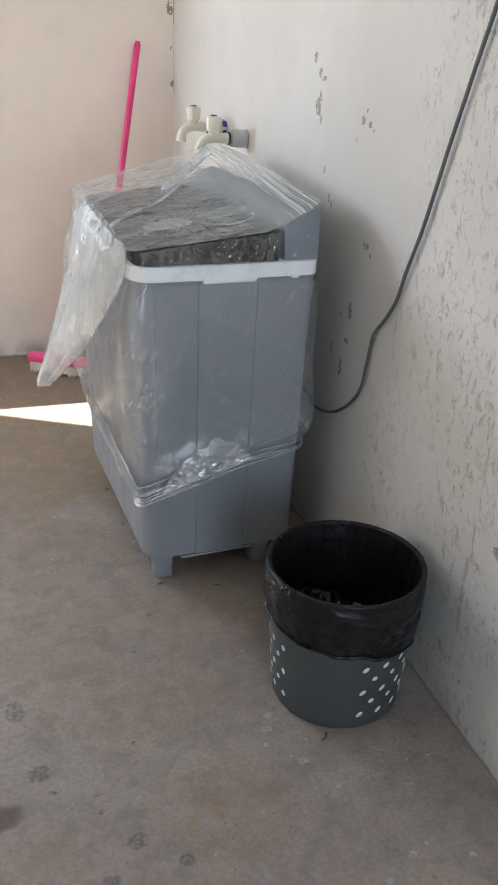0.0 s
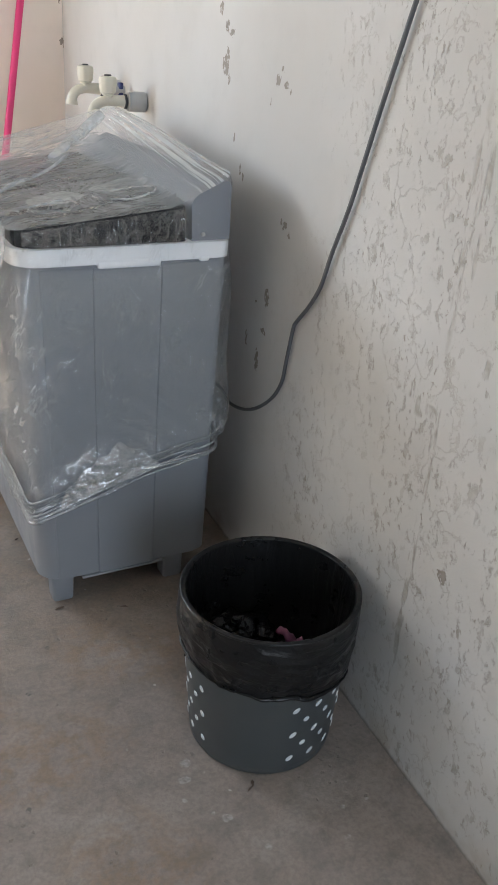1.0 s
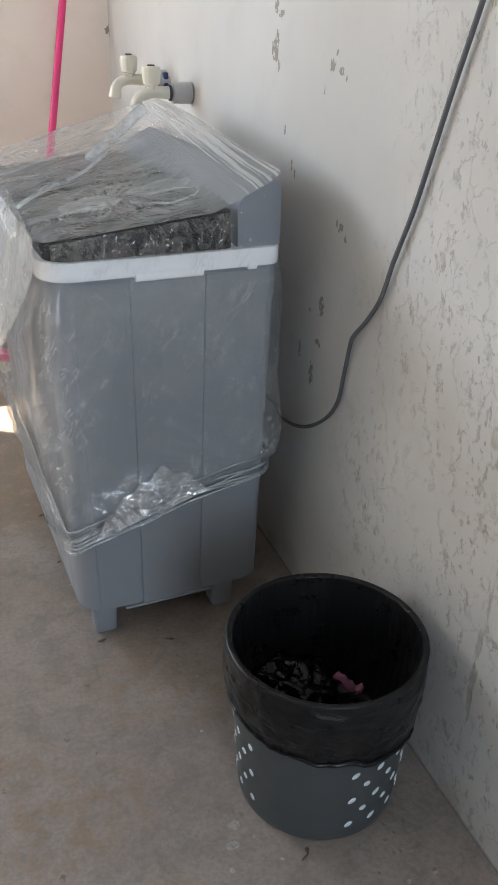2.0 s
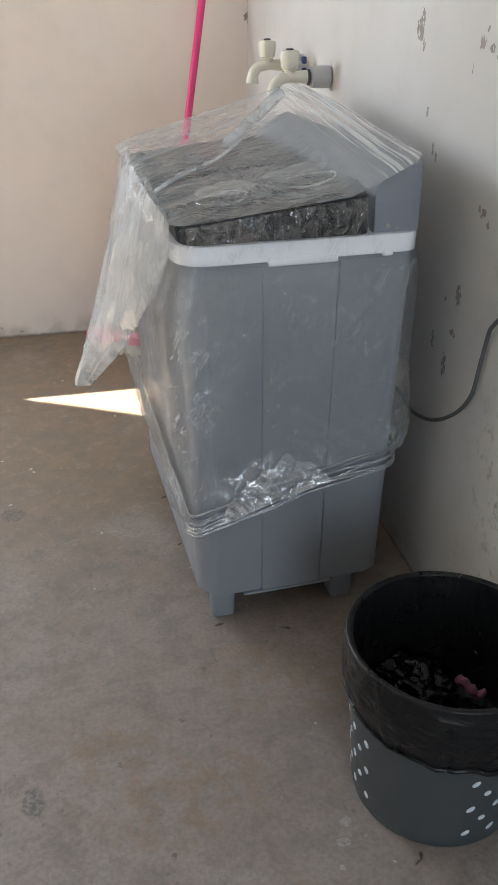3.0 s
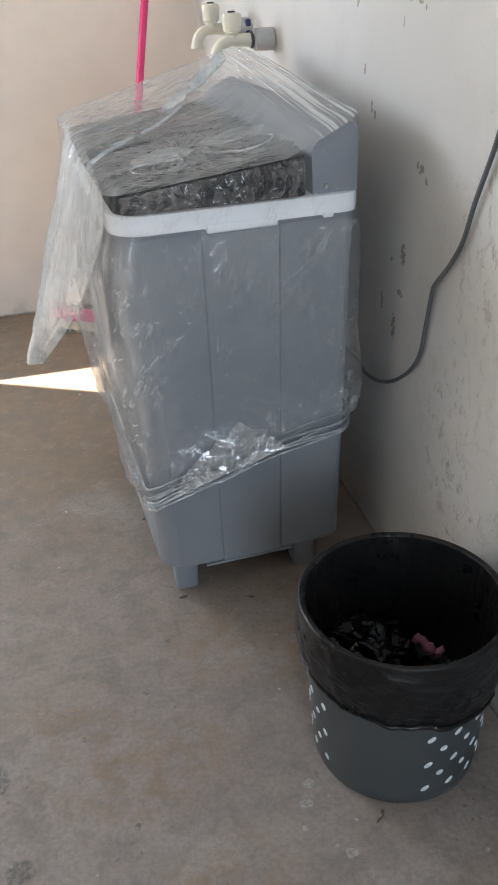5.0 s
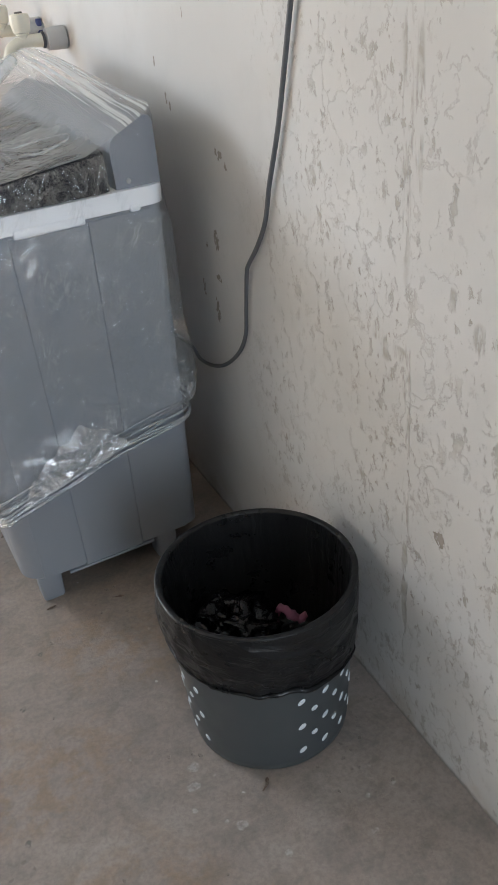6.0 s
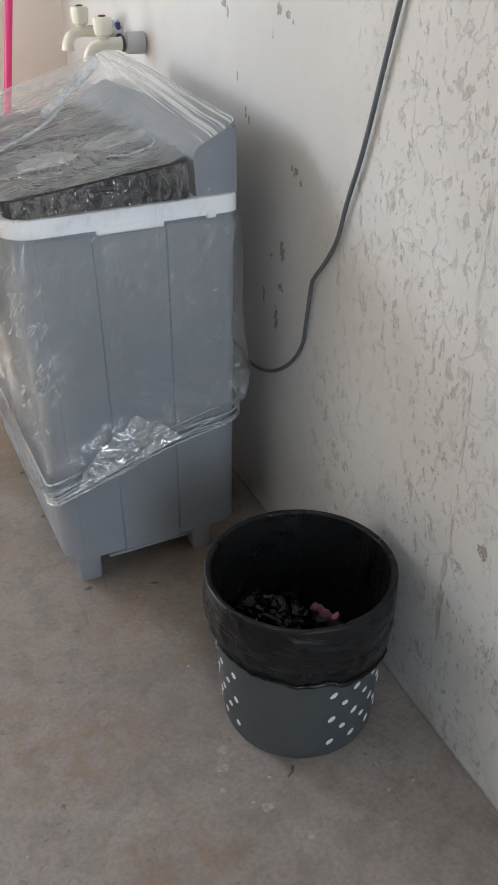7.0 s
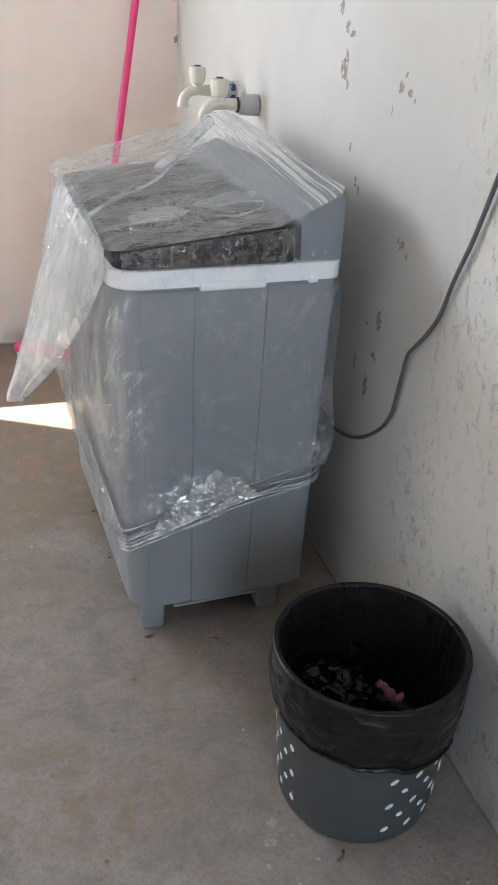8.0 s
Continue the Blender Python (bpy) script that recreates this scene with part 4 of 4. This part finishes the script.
def bin_liner():
    top = thing("bin_liner", "black plastic bin bag folded over the rim of the waste bin", "bin bag", BIN)
    sides = 150
    rings = []
    # from the outer skirt's edge, up over the rim, down inside to the rubbish
    for j in range(22):
        t = j / 21
        ring = []
        for a in np.linspace(0, 2 * math.pi, sides, endpoint=False):
            c, s = math.cos(a), math.sin(a)
            drop = 0.191 + 0.018 * math.cos(a - radians(165)) + 0.004 * math.sin(a * 3 + 0.6) + 0.005 * noise.noise(Vector((c * 3, s * 3, 4)))
            z = drop + (BH - drop) * t
            bulge = 0.004 * math.sin(math.pi * min(1, (1 - t) * 1.1)) + 0.003 + 0.004 * max(0, -c) * math.sin(math.pi * (1 - t))
            w = 0.0042 * noise.noise(Vector((c * 5, s * 5, z * 34))) + 0.0022 * crumple((c * 0.5 + z * 1.2, s * 0.5, z * 2.2), 9)
            r = max(bin_radius(z) + 0.0025, bin_radius(z) + bulge + w * (0.15 + 0.85 * (1 - t) ** 0.5))
            if t < 0.10:
                r = min(r, bin_radius(z) + 0.007 + 0.02 * t)
            ring.append((r * c, r * s, z))
        rings.append(ring)
    for q in np.linspace(0.15, 0.95, 6):
        g = math.pi * q
        rings.append([((BR - 0.0005 + 0.0060 * math.cos(g)) * math.cos(a), (BR - 0.0005 + 0.0060 * math.cos(g)) * math.sin(a), BH + 0.0045 * math.sin(g)) for a in np.linspace(0, 2 * math.pi, sides, endpoint=False)])
    for j in range(1, 19):
        t = j / 18
        z = BH - 0.004 - t * (BH - 0.10)
        ring = []
        for a in np.linspace(0, 2 * math.pi, sides, endpoint=False):
            c, s = math.cos(a), math.sin(a)
            w = 0.004 * noise.noise(Vector((c * 14, s * 14, z * 2))) + 0.002 * noise.noise(Vector((c * 34, s * 34, z * 2)))
            r = bin_radius(z) - 0.0062 - 0.003 * t - abs(w) * min(1, t * 6)
            ring.append((r * c, r * s, z))
        rings.append(ring)
    for k in (0.8, 0.55, 0.3, 0.1):
        rings.append([(x * k, y * k, 0.095 + 0.012 * noise.noise(Vector((x * 14 * k, y * 14 * k, 2)))) for x, y, z in rings[-1 - int((0.8 - k) / 0.25 + 0.01)]])
    for name, a, b, shut in (("outer_skirt", 0, 22, False), ("rim_fold", 21, 28, False), ("inner_lining", 27, len(rings), True)):
        bm = bmesh.new()
        rings_to(bm, rings[a:b], False, shut)
        part(name, bm, M_BAG_IN if shut else M_BAG, top)
    edge = [Vector(p) * 1.0 + Vector((p[0], p[1], 0)).normalized() * 0.001 for p in rings[0]]
    part("hem_roll", tube(bmesh.new(), edge, lambda q: 0.0034 + 0.0016 * math.sin(q * 19), 8, True), M_BAG, top)
    return top


bin_liner()


def crumpled(name, label, category, centre, size, material, seed, squash=0.6, sharp=0.35, sub=4):
    bm = bmesh.new()
    bmesh.ops.create_icosphere(bm, subdivisions=sub, radius=1.0)
    for v in bm.verts:
        n = v.co.normalized()
        k = 1 + sharp * crumple(n, 1.6, seed) * 0.4 + sharp * 0.45 * crumple(n, 3.2, seed + 3) * 0.4 + 0.2 * noise.noise(n * 2 + Vector((seed, 0, 0)))
        v.co = Vector((n.x * size[0], n.y * size[1], n.z * size[2] * (squash if n.z < 0 else 1))) * k
    ob = mesh_object(name, bm, material, True, 150)
    ob.location = centre
    return tagged(ob, label, category)


crumpled("crumpled_bag", "crumpled shiny black plastic bag lying inside the bin", "plastic bag", (-0.215, 1.64, 0.125), (0.080, 0.062, 0.050), M_BAG_SHINY, 3, 0.6, 0.5, 5)
tissue = thing("crumpled_tissue", "twisted dusky pink tissue lying inside the bin", "tissue")
b = bmesh.new()
tube(b, smooth_path([(-0.130, 1.632, 0.128), (-0.122, 1.626, 0.146), (-0.110, 1.616, 0.138), (-0.098, 1.607, 0.124), (-0.084, 1.606, 0.128)], 9), lambda q: 0.0054 * (0.55 + 0.9 * math.sin(math.pi * min(0.95, max(0.08, q))) ** 0.5) * (1 + 0.22 * noise.noise(Vector((q * 5, 1, 2)))), 14)
for v in b.verts:
    v.co += Vector((1, 0.6, 0.8)) * 0.0046 * noise.noise(v.co * 150)
part("twist", b, M_TISSUE, tissue)

# ---- taps on the wall ----
def wall_tap():
    top = thing("wall_tap", "cream plastic tap with a grey pipe joint on the wall", "tap", Matrix.Translation((0, 2.875, 0.985)), "wall taps")
    turn = pose(0, 0, 0, 0, -90)
    part("pipe_joint", lathe(bmesh.new(), ((0.022, 0.001), (0.0265, 0.004), (0.0265, 0.034), (0.0255, 0.036), (0.0255, 0.050), (0.020, 0.053)), 22, True, True, (0, 0, 0), turn), M_PVC, top, "grey pipe joint")
    part("seal", lathe(bmesh.new(), ((0.015, 0.054), (0.0195, 0.056), (0.0195, 0.060), (0.015, 0.062)), 20, True, True, (0, 0, 0), turn), M_DARK, top)
    b = bmesh.new()
    tube(b, smooth_path([(-0.056, 0, 0), (-0.080, 0, 0.001), (-0.108, 0, 0.001), (-0.132, 0, -0.006), (-0.145, 0, -0.022), (-0.148, 0, -0.044)], 7), lambda s: 0.0165 - 0.003 * math.sin(s * math.pi) + (0.001 if s > 0.9 else 0), 18)
    part("spout", b, M_TAP, top)
    part("neck", lathe(bmesh.new(), ((0.013, 0.0), (0.013, 0.008), (0.016, 0.010), (0.016, 0.015)), 20, True, True, (-0.106, 0, 0.006)), M_TAP, top)
    b = bmesh.new()
    rings = []
    for r, z in ((0.016, 0.017), (0.0205, 0.020), (0.0230, 0.035), (0.0245, 0.051), (0.0215, 0.059), (0.010, 0.061)):
        rings.append([((r - 0.0014 * (i % 4 == 0)) * math.cos(a) - 0.106, (r - 0.0014 * (i % 4 == 0)) * math.sin(a), z + 0.002) for i, a in enumerate(np.linspace(0, 2 * math.pi, 32, endpoint=False))])
    rings_to(b, rings, True, True)
    part("handle", b, M_TAP, top)
    part("handle_cap", lathe(bmesh.new(), ((0.0095, 0.0625), (0.0095, 0.0655), (0.008, 0.0665)), 18, True, True, (-0.106, 0, 0)), M_DARK, top, "dark cap of the tap handle")
    return top


tap = wall_tap()
copy_thing(tap, Matrix.Translation((0, 3.115, 0.997)))
blue = thing("valve_key", "small dark blue plastic valve key on the wall pipe", "valve", Matrix.Translation((-0.030, 3.02, 1.002)))
part("key", box(bmesh.new(), (-0.007, -0.012, -0.02), (0.007, 0.004, 0.022), 0.003), M_BLUE, blue)
part("pipe", lathe(bmesh.new(), ((0.013, -0.0295), (0.013, 0.012)), 18, True, True, (0, 0, 0), pose(0, 0, 0, 0, 90)), M_PVC, blue)

# ---- push broom leaning in the corner ----
def push_broom():
    foot, head = Vector((-0.395, 3.505, 0.075)), Vector((-0.144, 3.834, 1.247))
    way = math.degrees(math.atan2(-0.132, 0.199))
    top = thing("push_broom", "pink push broom with cream bristles leaning on the wall", "broom", Matrix.Translation((foot.x, foot.y, 0)) @ pose(0, 0, 0, 0, 0, way))
    part("head_block", box(bmesh.new(), (-0.30, -0.028, 0.043), (0.14, 0.028, 0.075), 0.006), M_PINK, top, "pink broom head")
    rng = random.Random(4)
    bm = bmesh.new()
    box(bm, (-0.293, -0.022, 0.006), (0.133, 0.022, 0.046), 0.003)
    for i in range(150):
        x, y = rng.uniform(-0.292, 0.132), rng.choice((-1, 1)) * rng.uniform(0.019, 0.025)
        lean = rng.uniform(-0.004, 0.004)
        tube(bm, [Vector((x, y * 0.9, 0.045)), Vector((x + lean, y * 1.08, 0.0005))], 0.0016, 5)
    part("bristles", bm, M_BRISTLE, top, "dense cream bristles")
    inv = top.matrix_world.inverted()
    a, b = inv @ foot, inv @ head
    part("socket", tube(bmesh.new(), [a, a.lerp(b, 0.03), a.lerp(b, 0.07)], lambda s: 0.019 - 0.003 * s, 16), M_PINK, top)
    part("handle", tube(bmesh.new(), [a.lerp(b, t) for t in (0.05, 0.3, 0.6, 0.97, 0.99, 1.0)], lambda s: 0.0128 if s < 0.99 else 0.009, 16), M_PINK, top, "long pink handle")
    part("handle_hole", lathe(bmesh.new(), ((0.004, -0.013), (0.004, 0.013)), 12, True, True, a.lerp(b, 0.985), pose(0, 0, 0, 90)), M_DARK, top)
    return top


push_broom()

# ---- power cable hanging against the wall ----
cable_points = [(-0.10, 2.36, 0.45), (-0.045, 2.30, 0.42), (-0.010, 2.235, 0.395), (-0.008, 2.19, 0.378), (-0.008, 2.115, 0.391), (-0.008, 2.04, 0.424), (-0.008, 1.967, 0.478), (-0.008, 1.927, 0.53), (-0.008, 1.913, 0.585),
                (-0.008, 1.897, 0.655), (-0.008, 1.886, 0.675), (-0.008, 1.842, 0.72), (-0.008, 1.805, 0.77), (-0.008, 1.779, 0.835), (-0.008, 1.74, 0.917), (-0.008, 1.711, 0.993), (-0.008, 1.676, 1.09),
                (-0.008, 1.645, 1.17), (-0.008, 1.622, 1.23), (-0.008, 1.588, 1.316), (-0.008, 1.56, 1.42), (-0.008, 1.545, 1.62), (-0.008, 1.54, 2.0), (-0.008, 1.54, 2.6)]
cable = thing("power_cable", "dark grey power cable hanging loosely against the wall", "cable")
part("cord", tube(bmesh.new(), smooth_path(cable_points, 7), 0.0039, 10), M_CABLE, cable)
# ---- small litter on the floor ----
def litter(name, label, x, y, long, wide, turn, seed):
    bm = bmesh.new()
    rng = random.Random(seed)
    rows = []
    for i in range(7):
        t = i / 6
        w = wide * math.sin(math.pi * (0.08 + 0.84 * t)) * rng.uniform(0.7, 1.2)
        z = 0.0008 + 0.0018 * math.sin(t * 3) * rng.uniform(0.4, 1)
        rows.append([((t - 0.5) * long, -w, z), ((t - 0.5) * long, 0, z + 0.0015), ((t - 0.5) * long, w, z * 0.6), ((t - 0.5) * long, 0, 0.0002)])
    rings_to(bm, rows, True, True)
    ob = mesh_object(name, bm, M_DEBRIS)
    ob.matrix_world = pose(x, y, 0.0003, 0, 0, turn)
    return tagged(ob, label, "litter", "litter on the floor")


for i, (x, y, l, w, a) in enumerate(((-0.466, 2.022, 0.020, 0.004, 10), (-0.270, 1.418, 0.018, 0.0020, 30), (-0.262, 1.428, 0.011, 0.0030, 70), (-0.514, 2.551, 0.016, 0.006, 20), (-0.33, 1.98, 0.018, 0.004, -20), (-0.505, 2.33, 0.010, 0.004, 40))):
    litter("dry_leaf_scrap", "small dark dry leaf scrap on the concrete", x, y, l, w, a, i)
